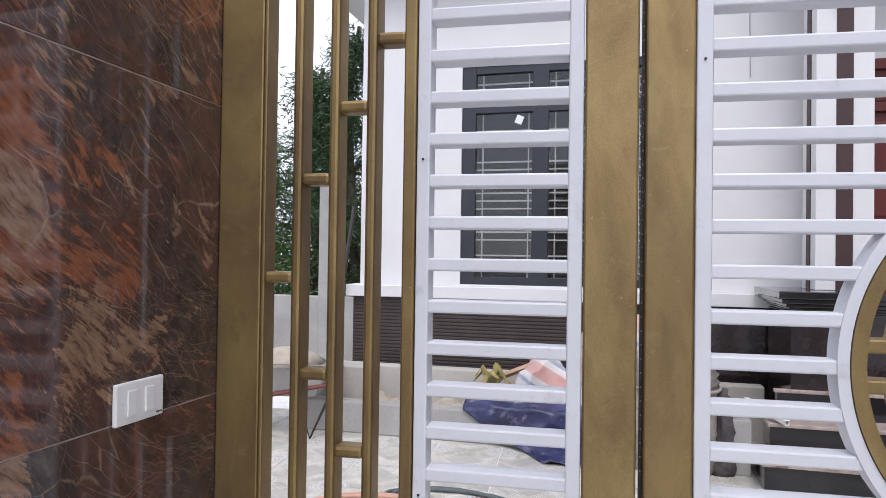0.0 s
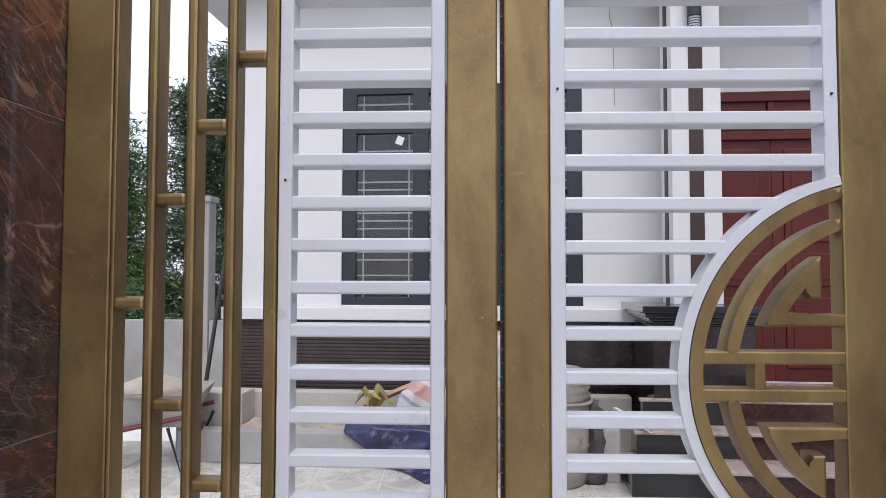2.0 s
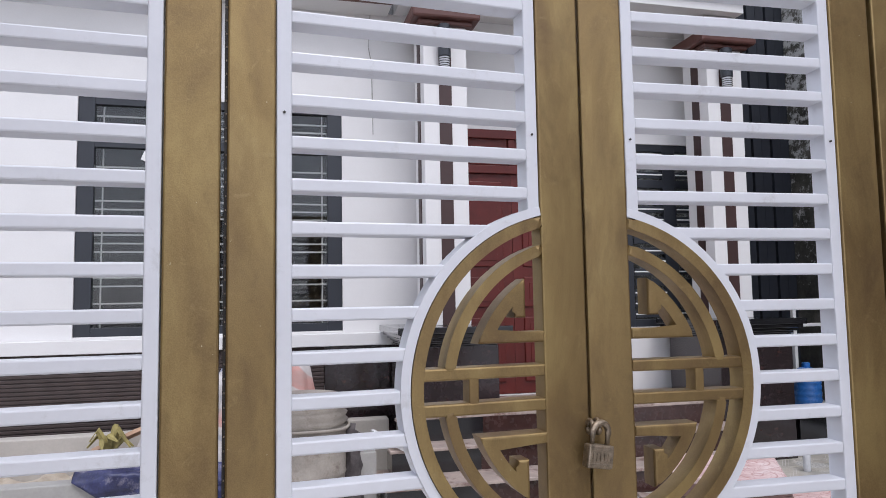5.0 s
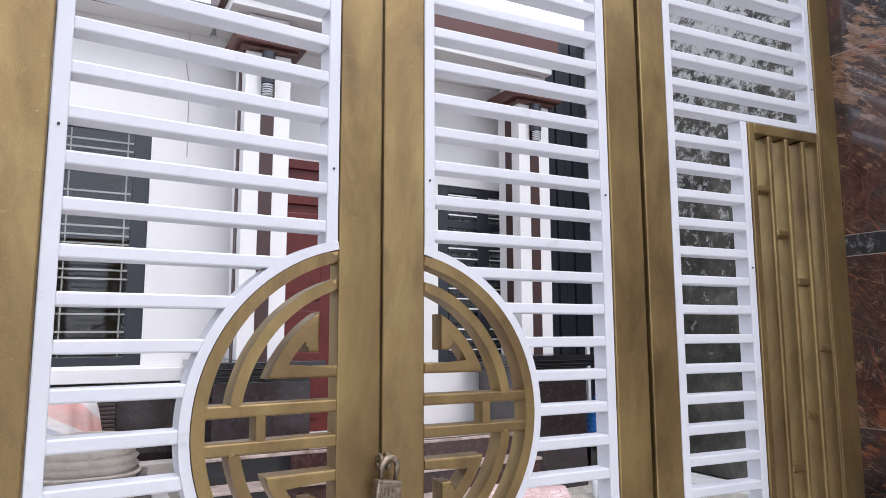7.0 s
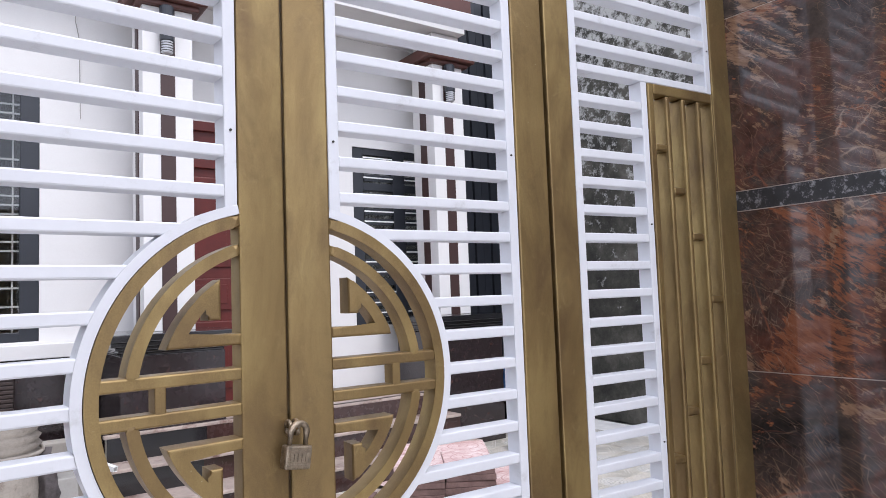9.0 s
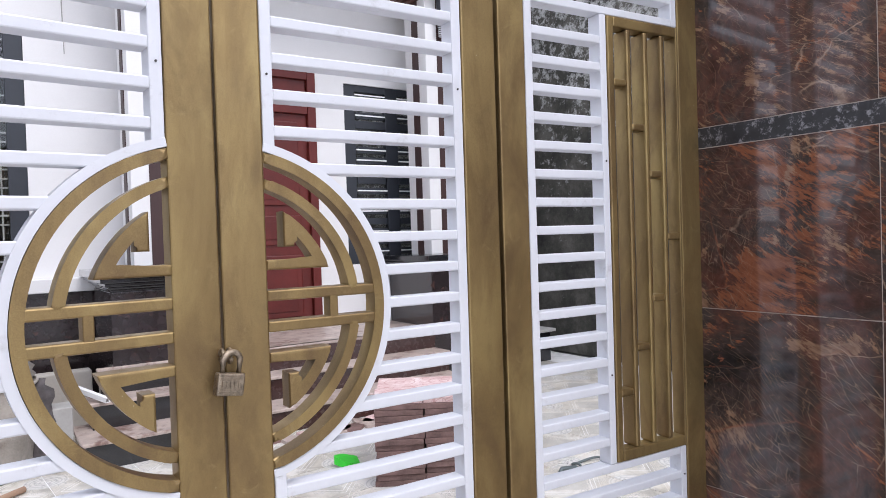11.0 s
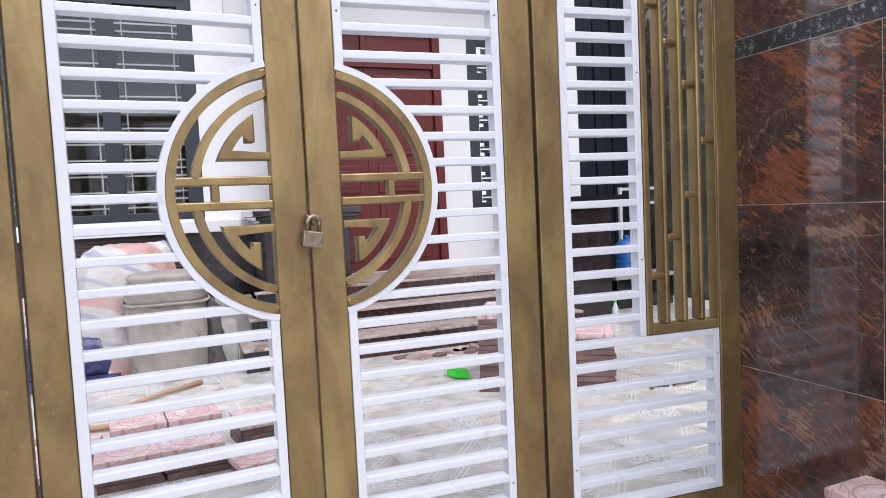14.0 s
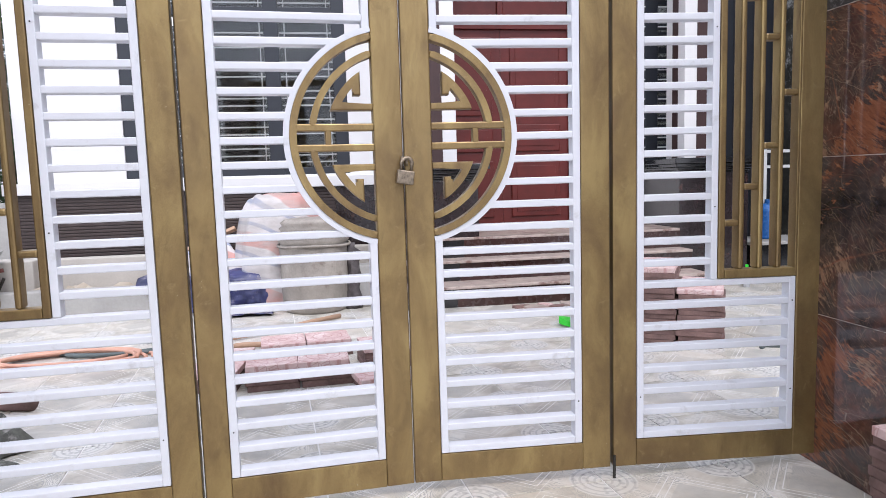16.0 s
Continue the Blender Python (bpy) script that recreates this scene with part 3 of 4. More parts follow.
bm = bmesh.new()
tube(bm, [(SEAMS[1].x + 0.006, SEAMS[1].y - 0.012, 0.0), (SEAMS[1].x + 0.006, SEAMS[1].y - 0.012, 0.09)], 0.006, 8)
solid("drop_bolt", bm, DARKMETAL, "dark steel drop bolt at the gate's foot", "bolt")


def padlock():
    lock = thing("padlock", pose(HINGE[2].x - 0.004, HINGE[2].y - 0.032, 1.150, 0, 9, 8) @ Matrix.Scale(1.33, 4), "worn brass padlock hanging on the gate's meeting stiles", "padlock")
    bm = bmesh.new()
    box(bm, -0.023, 0.023, -0.009, 0.009, 0.0, 0.036, 0.003)
    box(bm, -0.019, 0.019, -0.0105, -0.009, 0.006, 0.008)
    box(bm, -0.019, 0.019, -0.0105, -0.009, 0.028, 0.030)
    for i in range(5):
        box(bm, -0.016 + i * 0.0068, -0.012 + i * 0.0068, -0.0105, -0.009, 0.012, 0.024)
    part("lock_body", bm, STEEL, lock, "scratched brass body with a raised unreadable panel")
    bm = bmesh.new()
    pts = [(-0.014, 0, 0.03), (-0.014, 0, 0.055)] + [(-0.014 * math.cos(a), 0, 0.055 + 0.014 * math.sin(a)) for a in np.linspace(0.3, math.pi - 0.3, 7)] + [(0.014, 0, 0.055), (0.014, 0, 0.03)]
    tube(bm, pts, 0.0052, 10)
    part("shackle", bm, STEEL, lock, "shiny steel shackle", True)


padlock()
for sgn in (-1, 1):
    bm = bmesh.new()
    ring_pts = [(sgn * 0.008 + HINGE[2].x, HINGE[2].y - 0.014 - 0.014 * math.sin(a), 1.231 + 0.014 * math.cos(a)) for a in np.linspace(0, math.tau, 14)[:-1]]
    tube(bm, ring_pts, 0.0045, 8, True)
    solid("lock_eye", bm, STEEL, "worn steel eye welded to the gate stile", "lock eye", "lock eyes", smooth=True)

# ---- marble-clad side walls ----
WALL_END = -1.703
WALL_L, WALL_R, WALL_Y = -0.762, 2.409, 1.38


def clad_wall(name, x_face, into, rows, cols, label):
    """A wall along y with marble tiles on the face that looks into the gateway."""
    bm = bmesh.new()
    a, b = sorted((x_face + into * 0.0022, x_face + into * 0.45))
    box(bm, a, b, WALL_END, WALL_Y, 0.0, 3.1)
    wall = solid(name, bm, GROUT, label, "wall", kind="structure")
    shared = {}
    for z0, z1 in rows:
        for y1, y0 in zip(cols, cols[1:]):
            dy, dz = y1 - y0 - 0.003, z1 - z0 - 0.003
            key = (round(dy, 3), round(dz, 3))
            if key not in shared:
                shared[key] = boxmesh("marble_tile", MARBLE, 0.012, dy, dz, 0.0008)
            piece("marble_tile", shared[key], wall, pose(x_face + into * 0.006, (y0 + y1) / 2, (z0 + z1) / 2, 0, 0, 90 - 90 * -into))
    return wall


ROWS_L = [(0.0, 0.60), (0.60, 1.204), (1.204, 1.807), (1.807, 2.41), (2.41, 3.1)]
ROWS_R = [(0.0, 0.60), (0.60, 1.204), (1.204, 1.739), (1.807, 2.41), (2.41, 3.1)]
COLS = [WALL_Y, 0.715, 0.11, -0.495, -1.10, -1.70]
clad_wall("wall_west", WALL_L, -1, ROWS_L, COLS, "gateway wall clad in polished dark red marble")
east = clad_wall("wall_east", WALL_R, 1, ROWS_R, COLS, "gateway wall clad in polished dark red marble with an unfinished strip")
bm = bmesh.new()
box(bm, WALL_R + 0.001, WALL_R + 0.0021, -1.70, WALL_Y, 1.7405, 1.8055)
part("unfinished_strip", bm, STRIP, east, "dark strip with white plaster residue")

switch = thing("light_switch", pose(WALL_L, 1.030, 1.237, 0, 0, 90), "white plastic double light switch on the marble wall", "switch")
plate = boxpart("face_plate", PLASTIC, switch, (-0.060, 0.060, -0.009, 0.0, -0.036, 0.036), 0.003)
for sx in (-0.024, 0.020):
    boxpart("rocker", PLASTIC, plate, (sx - 0.011, sx + 0.011, -0.0125, -0.0092, -0.022, 0.022), 0.0015)
boxpart("maker_mark", DARKCLOTH, plate, (0.040, 0.055, -0.0096, -0.0091, -0.030, -0.027))


# ---- ground, yard floor ----
bm = bmesh.new()
vs = [bm.verts.new((x, y, -0.012)) for x, y in ((-900, -900), (900, -900), (900, 900), (-900, 900))]
bm.faces.new(vs)
solid("ground", bm, EARTH, "dusty grey concrete ground round the house", "ground", kind="structure")
bm = bmesh.new()
box(bm, WALL_L + 0.004, WALL_R - 0.004, -3.4, 1.38, -0.0115, -0.004)
box(bm, -4.39, 6.28, 1.381, 7.4, -0.0115, -0.004)
floor = solid("floor", bm, MORTAR, "yard floor of grey patterned tiles with pale joints", "floor", kind="structure")

# ---- the house ----
YW, YC = 6.36, 5.70
FLOOR_Z, LEDGE = 0.58, 1.222
RIB_END = 0.62


def facade():
    """House front with a wide window, the main door and a second window."""
    bm = bmesh.new()
    x0, x1, top = -2.51, 4.95, 4.3
    holes = [(-1.482, 0.793, LEDGE + 0.022, 3.345), (1.62, 3.35, FLOOR_Z, 3.20), (3.68, 4.85, 1.2, 3.125)]
    xs = [x0] + [v for h in holes for v in h[:2]] + [x1]
    for a, b in zip(xs[::2], xs[1::2]):
        box(bm, a, b, YW, YW + 0.22, 0.0, top)
    for a, b, lo, hi in holes:
        box(bm, a, b, YW, YW + 0.22, 0.0, lo)
        box(bm, a, b, YW, YW + 0.22, hi, top)
    box(bm, x0, x0 + 0.22, YW + 0.22, 12.0, 0.0, top)
    wall = solid("wall_north", bm, HOUSE, "white painted house front with tall windows", "wall", kind="structure")
    bm = bmesh.new()
    box(bm, -2.62, 1.6, YW - 0.11, YW - 0.002, 1.108, LEDGE, 0.006)
    box(bm, -2.62, -2.512, YW - 0.002, 12.0, 1.108, LEDGE, 0.006)
    part("ledge", bm, HOUSE, wall, "white projecting ledge")
    bm = bmesh.new()
    z = 0.0
    while z < 1.10:
        box(bm, -2.56, RIB_END, YW - 0.055, YW - 0.003, z, min(1.104, z + 0.026), 0.004)
        box(bm, -2.56, RIB_END, YW - 0.045, YW - 0.003, z + 0.026, min(1.105, z + 0.034))
        z += 0.034
    ribs = part("skirting", bm, SKIRT, wall, "dark brown ribbed tile skirting")
    ribs["kind"] = "stuff"
    boxpart("skirting_panel", DARKSTONE, wall, (RIB_END + 0.003, 1.6, YW - 0.06, YW - 0.003, 0.0, 1.104), 0.003, "dark polished stone panel")
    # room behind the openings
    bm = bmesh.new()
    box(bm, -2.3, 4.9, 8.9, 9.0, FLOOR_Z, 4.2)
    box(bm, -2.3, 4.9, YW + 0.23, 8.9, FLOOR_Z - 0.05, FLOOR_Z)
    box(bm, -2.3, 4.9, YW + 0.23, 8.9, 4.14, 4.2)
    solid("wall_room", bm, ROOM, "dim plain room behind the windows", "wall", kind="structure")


facade()


def window(name, x0, x1, z0, z1, panels, transom, label, shutter=False):
    w = thing(name, pose(0, YW, 0), label, "window", kind="structure")
    f, d0, d1 = 0.075, 0.02, 0.09
    bm = bmesh.new()
    box(bm, x0, x0 + f * 1.8, d0, d1, z0, z1, 0.004)
    box(bm, x1 - f * 1.8, x1, d0, d1, z0, z1, 0.004)
    box(bm, x0 + f * 1.8, x1 - f * 1.8, d0, d1, z0, z0 + f, 0.004)
    box(bm, x0 + f * 1.8, x1 - f * 1.8, d0, d1, z1 - f, z1, 0.004)
    box(bm, x0 + f * 1.8, x1 - f * 1.8, d0, d1, transom, transom + 0.085, 0.004)
    frame_part = part("window_frame", bm, BLACKFRAME, w)
    step = (x1 - x0) / panels
    for i in range(panels):
        a, b = x0 + i * step, x0 + (i + 1) * step
        if i:
            boxpart("mullion", BLACKFRAME, w, (a - 0.075, a + 0.075, d0 - 0.004, d1 - 0.006, z0 + 0.002, z1 - 0.002), 0.004)
        l, r = a + (0.137 if i == 0 else 0.077), b - (0.137 if i == panels - 1 else 0.077)
        for lo, hi in ((z0 + f, transom), (transom + 0.085, z1 - f)):
            pane = boxpart("pane", GLASS, w, (l, r, 0.05, 0.056, lo, hi))
            pane.visible_shadow = False
            if shutter:
                for k in range(int((hi - lo) / 0.11)):
                    boxpart("louvre", BLACKFRAME, frame_part, (l + 0.01, r - 0.01, 0.018, 0.045, lo + 0.02 + k * 0.11, lo + 0.09 + k * 0.11), 0.003)
            z, k = lo + 0.05, 0
            while z < hi - 0.03:
                if k % 4 != 3:
                    boxpart("guard_bar", PLASTIC, frame_part, (l, r, 0.012, 0.0185, z, z + 0.014)) if shutter else boxpart("guard_bar", PLASTIC, frame_part, (l, r, 0.075, 0.087, z, z + 0.014))
                z, k = z + (0.075 if not shutter else 0.11), k + 1
            for gx in (l + 0.05, r - 0.05):
                boxpart("guard_upright", PLASTIC, frame_part, (gx, gx + 0.012, 0.088, 0.098, lo, hi)) if not shutter else None
    return w


w1 = window("window_1", -1.482, 0.793, LEDGE + 0.022, 3.345, 3, 2.89, "wide charcoal-framed window with white guard bars")
tag = boxpart("paper_label", PAPER, w1, (-0.035, 0.035, -0.0015, 0.0015, -0.04, 0.04))
tag.matrix_basis = pose(-0.925, 0.021, 2.817, 0, 22, 0)
window("window_2", 3.68, 4.85, 1.2, 3.125, 2, 2.66, "charcoal louvred window with white guard bars", True)


def front_door():
    d = thing("door_1", pose(0, YW, 0), "closed varnished red wooden double door with raised panels", "door", kind="structure")
    x0, x1, z0, z1 = 1.62, 3.35, FLOOR_Z, 3.20
    bm = bmesh.new()
    box(bm, x0, x0 + 0.09, -0.02, 0.12, z0, z1, 0.006)
    box(bm, x1 - 0.09, x1, -0.02, 0.12, z0, z1, 0.006)
    box(bm, x0 + 0.09, x1 - 0.09, -0.02, 0.12, z1 - 0.09, z1, 0.006)
    box(bm, x0 + 0.09, x1 - 0.09, -0.01, 0.12, 2.76, 2.84, 0.006)
    box(bm, (x0 + x1) / 2 - 0.031, (x0 + x1) / 2 + 0.031, -0.005, 0.12, 2.841, z1 - 0.091, 0.006)
    part("door_frame", bm, DOORWOOD, d)
    mid = (x0 + x1) / 2
    for a, b in ((x0 + 0.092, mid - 0.002), (mid + 0.002, x1 - 0.092)):
        bm = bmesh.new()
        box(bm, a, b, 0.03, 0.07, z0 + 0.005, 2.758)
        leaf = part("door_leaf", bm, DOORWOOD, d)
        for lo, hi in ((z0 + 0.12, z0 + 0.75), (z0 + 0.85, z0 + 1.15), (z0 + 1.25, 2.68)):
            bm = bmesh.new()
            box(bm, a + 0.10, b - 0.10, 0.012, 0.03, lo, hi, 0.01)
            box(bm, a + 0.16, b - 0.16, 0.004, 0.012, lo + 0.06, hi - 0.06, 0.004)
            part("door_panel", bm, DOORWOOD, leaf)
    for a, b in ((x0 + 0.092, mid - 0.03), (mid + 0.03, x1 - 0.092)):
        boxpart("transom_panel", DOORWOOD, d, (a, b, 0.02, 0.06, 2.845, 3.125), 0.012)


front_door()


def porch_column(x0, label):
    c = thing("porch_column", pose(x0, YC, 0), label, "column", "porch columns")
    w = 0.395
    boxpart("shaft", HOUSE, c, (0, w, 0, w, 1.29, 3.94), 0.006)
    bm = bmesh.new()
    box(bm, 0.138, 0.252, -0.006, 0.0, 1.292, 3.94)
    part("stripe", bm, MAROON, c, "dark maroon stripe")
    for sx in (-0.006, w):
        bm = bmesh.new()
        box(bm, sx, sx + 0.006, 0.138, 0.252, 1.292, 3.94)
        part("stripe", bm, MAROON, c, "dark maroon stripe")
    bm = bmesh.new()
    box(bm, -0.05, w + 0.05, -0.05, w + 0.05, 3.94, 3.98, 0.01)
    box(bm, -0.11, w + 0.11, -0.11, w + 0.11, 3.98, 4.10, 0.02)
    part("capital", bm, BROWN, c, "stepped maroon capital")
    boxpart("neck", HOUSE, c, (0.02, w - 0.02, 0.02, w - 0.02, 4.10, 4.289))
    lamp = thing("wall_lamp", pose(x0 + 0.175, YC - 0.07, 3.533), "black cylinder wall lamp with ribbed glass on a column", "lamp", "porch lamps")
    bm = bmesh.new()
    lathe(bm, [(0.052, 0.10), (0.057, 0.106), (0.057, 0.385), (0.045, 0.395)], 20)
    box(bm, -0.03, 0.03, 0.04, 0.064, 0.16, 0.30)
    housing = part("housing", bm, BLACKFRAME, lamp)
    bm = bmesh.new()
    lathe(bm, [(0.036, 0.0), (0.046, 0.008), (0.046, 0.0985)], 20)
    part("lamp_glass", bm, LAMPGLASS, housing, "ribbed glass")
    for k in range(4):
        bm = bmesh.new()
        tube(bm, [(0.048 * math.cos(t), 0.048 * math.sin(t), 0.018 + 0.021 * k) for t in np.linspace(0, math.tau, 21)[:-1]], 0.0035, 5, True)
        part("glass_ring", bm, DARKMETAL, housing)
    return c


porch_column(1.447, "square white porch column with maroon stripes and capital")
porch_column(4.30, "square white porch column with maroon stripes and capital")


def pedestal(x0, x1, label):
    p = thing("pedestal", pose(0, 0, 0), label, "pedestal", "porch pedestals")
    boxpart("pedestal_body", DARKSTONE, p, (x0 + 0.10, x1 - 0.10, 5.42, 6.23, 0.0, 1.13), 0.004)
    bm = bmesh.new()
    for g, a, b in ((0.015, 1.13, 1.152), (0.035, 1.152, 1.172), (0.06, 1.172, 1.20), (0.095, 1.20, 1.235), (0.12, 1.235, 1.29)):
        box(bm, x0 + 0.12 - g, x1 - 0.12 + g, 5.44 - g, 6.19 + g, a, b, 0.006)
    part("pedestal_cap", bm, BLACKSTONE, p, "stepped black granite cap")


pedestal(1.125, 2.09, "dark polished stone pedestal with black granite cap")
pedestal(4.0, 4.97, "dark polished stone pedestal with black granite cap")


def steps():
    st = thing("porch_steps", None, "pale granite steps with maroon and black risers up to the porch", "steps")
    for i in range(3):
        y0, z0, z1 = 4.85 + i * 0.31, i * 0.193, (i + 1) * 0.193
        left = 0.95 + 0.09 * i
        boxpart("riser", BLACKSTONE, st, (left, left + 0.70, y0, 5.39, z0, z1 - 0.026))
        boxpart("riser", RISER, st, (left + 0.701, 4.095, y0, 5.39, z0, z1 - 0.026))
        boxpart("tread", TREAD, st, (left - 0.02, 4.09, y0 - 0.03, 5.39, z1 - 0.0255, z1), 0.005)
    boxpart("porch_floor", TREAD, st, (2.01, 4.09, 5.392, YW - 0.06, 0.3, FLOOR_Z - 0.001))


steps()


def roof():
    bm = bmesh.new()
    box(bm, 1.40, 4.62, 5.702, YW - 0.002, 4.30, 4.36)
    solid("ceiling", bm, HOUSE, "white porch ceiling", "ceiling", kind="structure")
    r = thing("porch_roof", None, "flat porch roof with white beams and a tall maroon fascia", "roof", kind="structure")
    boxpart("beam", HOUSE, r, (1.30, 4.68, 5.60, 5.70, 4.29, 4.40), 0.004, "white front beam")
    boxpart("beam", HOUSE, r, (1.30, 1.398, 5.702, YW - 0.002, 4.29, 4.40), 0.004, "white side beam")
    boxpart("beam", HOUSE, r, (4.622, 4.68, 5.702, YW - 0.002, 4.29, 4.40), 0.004, "white side beam")
    boxpart("fascia", BROWN, r, (1.24, 4.74, 5.55, 5.61, 4.402, 4.80), 0.006, "maroon fascia board")
    boxpart("fascia", BROWN, r, (1.24, 1.30, 5.612, YW - 0.002, 4.402, 4.80), 0.006, "maroon fascia board")
    boxpart("fascia", BROWN, r, (4.68, 4.74, 5.612, YW - 0.002, 4.402, 4.80), 0.006, "maroon fascia board")
    boxpart("roof_slab", HOUSE, r, (1.302, 4.678, 5.612, YW - 0.002, 4.402, 4.78))
    e = thing("main_roof", None, "main roof eaves with white soffit and maroon fascia", "roof", kind="structure")
    boxpart("soffit", HOUSE, e, (-3.0, 1.238, 6.08, YW - 0.003, 4.275, 4.30))
    boxpart("soffit", HOUSE, e, (-3.0, -2.515, YW - 0.003, 12.0, 4.275, 4.30))
    boxpart("fascia", BROWN, e, (-3.0, 1.238, 6.04, 6.078, 4.265, 4.36), 0.006, "maroon fascia board")
    bm = bmesh.new()
    prism_pts = [(6.04, 4.37), (12.0, 6.2), (12.0, 6.28), (6.04, 4.45)]
    a = [bm.verts.new((-3.0, y, z)) for y, z in prism_pts]
    b = [bm.verts.new((4.9, y, z)) for y, z in prism_pts]
    bm.faces.new(a)
    bm.faces.new(b[::-1])
    for i in range(4):
        bm.faces.new((a[i], b[i], b[(i + 1) % 4], a[(i + 1) % 4]))
    part("roof_sheet", bm, ROOFTILE, e)


roof()
bm = bmesh.new()
tube(bm, [(1.07, YW - 0.006, 4.27), (1.05, YW - 0.012, 3.95), (1.08, YW - 0.006, 3.8), (1.09, YW - 0.006, 3.1)], 0.004, 6)
solid("wall_cable", bm, CONCRETE, "thin grey cable down the white wall", "cable")

# right-hand boundary wall, old and mossy, and the dark side of the neighbouring house
bm = bmesh.new()
box(bm, 6.3, 6.55, 1.45, 11.4, 0.0, 5.6, 0.02)
solid("wall_boundary", bm, MOSSY, "old mossy rendered boundary wall", "wall", kind="structure")
bm = bmesh.new()
for i in range(10):
    box(bm, 4.96 + i * 0.135, 4.96 + i * 0.135 + 0.115, 6.9 + 0.02 * (i % 2), 7.05, 0.0, 5.6)
solid("wall_dark", bm, BLACKFRAME, "dark sheet-metal wall beside the house", "wall", kind="structure")

# back fence and post
bm = bmesh.new()
box(bm, -9.0, -3.452, 7.38, 7.53, 0.0, 1.02, 0.01)
box(bm, -3.258, -2.52, 7.38, 7.53, 0.0, 1.02, 0.01)
solid("wall_fence", bm, CONCRETE, "low grey concrete fence wall behind the yard", "fence", kind="structure")
bm = bmesh.new()
box(bm, -3.45, -3.26, 7.36, 7.55, 0.0, 2.36, 0.01)
box(bm, -3.475, -3.235, 7.335, 7.575, 2.36, 2.43, 0.01)
solid("fence_post", bm, CONCRETE, "tall grey concrete fence post", "post")
bm = bmesh.new()
box(bm, -4.6, -4.4, 1.4, 7.44, 0.0, 0.98, 0.01)
solid("wall_fence_side", bm, CONCRETE, "low grey concrete side fence wall", "fence", kind="structure")


def tree(x, y, height, spread, seed, leafy, label):
    rng = random.Random(seed)
    t = thing("tree", pose(x, y, 0), label, "tree", "trees behind the fence")
    bm = bmesh.new()
    trunk = [(0.12 * math.sin(i * 0.9), 0.1 * math.cos(i * 1.3), height * i / 8) for i in range(9)]
    tube(bm, trunk, [0.14 * (1 - i / 9) + 0.015 for i in range(9)], 8)
    tips = []
    for i in range(46):
        f = 0.12 + 0.86 * i / 46
        a, reach = rng.uniform(0, math.tau), spread * (1.05 - f) ** 0.75 * rng.uniform(0.55, 1.1)
        z = height * f
        p0 = Vector((0.12 * math.sin(f * 7.2), 0.1 * math.cos(f * 10.4), z))
        p1 = p0 + Vector((math.cos(a) * reach * 0.5, math.sin(a) * reach * 0.5, 0.12 * reach))
        p2 = p0 + Vector((math.cos(a) * reach, math.sin(a) * reach, rng.uniform(-0.1, 0.25) * reach))
        tube(bm, [p0, p1, p2], [0.03, 0.018, 0.006], 5)
        tips += [(p1, 0.6), (p2, 1.0), ((p1 + p2) / 2, 0.8), ((p0 + p1) / 2, 0.5)]
    part("trunk", bm, BARK, t)
    for mat, share in ((leafy[0], 0.65), (leafy[1], 0.35)):
        verts, faces = [], []
        for p, amount in tips:
            for _ in range(int(85 * share)):
                c = p + Vector((rng.gauss(0, 0.17), rng.gauss(0, 0.17), rng.gauss(0, 0.1)))
                d = Vector((rng.uniform(-1, 1), rng.uniform(-1, 1), rng.uniform(-0.9, 0.5))).normalized() * rng.uniform(0.08, 0.17)
                e = d.cross(Vector((rng.uniform(-1, 1), rng.uniform(-1, 1), rng.uniform(-1, 1)))).normalized() * rng.uniform(0.006, 0.014)
                k = len(verts)
                verts += [c, c + d * 0.5 + e, c + d, c + d * 0.5 - e]
                faces.append((k, k + 1, k + 2, k + 3))
        me = bpy.data.meshes.new("crown")
        me.from_pydata([tuple(v) for v in verts], [], faces)
        me.materials.append(mat)
        ob = new("crown", me)
        ob.parent = t


tree(-4.1, 9.9, 5.1, 1.1, 1, (LEAF, LEAF), "dark green conifer behind the fence")
tree(-4.9, 10.3, 4.6, 1.5, 2, (LEAF, LEAFLIGHT), "leafy green tree behind the fence")
tree(-3.8, 11.2, 4.6, 1.3, 3, (LEAF, LEAF), "dark green conifer behind the fence")
tree(-5.6, 9.2, 3.4, 1.4, 4, (LEAFLIGHT, LEAF), "light green leafy tree behind the fence")
tree(-6.8, 11.0, 4.3, 1.7, 5, (LEAF, LEAFLIGHT), "leafy green tree behind the fence")

# ---- loose things in the yard ----


def slab_stack(name, x, y, turn, nx, ny, layers, size, label, group, seed, top=PINK):
    rng = random.Random(seed)
    st = thing(name, pose(x, y, 0, 0, 0, turn), label, "tile stack", group)
    sx, sy, sz = size
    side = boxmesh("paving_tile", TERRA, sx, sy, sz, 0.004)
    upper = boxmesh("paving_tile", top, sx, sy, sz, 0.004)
    for k in range(layers):
        for i in range(nx):
            for j in range(ny):
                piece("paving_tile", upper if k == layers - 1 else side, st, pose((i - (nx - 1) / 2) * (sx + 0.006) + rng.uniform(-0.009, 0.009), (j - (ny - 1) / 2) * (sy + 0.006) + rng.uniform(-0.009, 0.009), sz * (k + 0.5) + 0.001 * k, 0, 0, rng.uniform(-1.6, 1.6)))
    return st


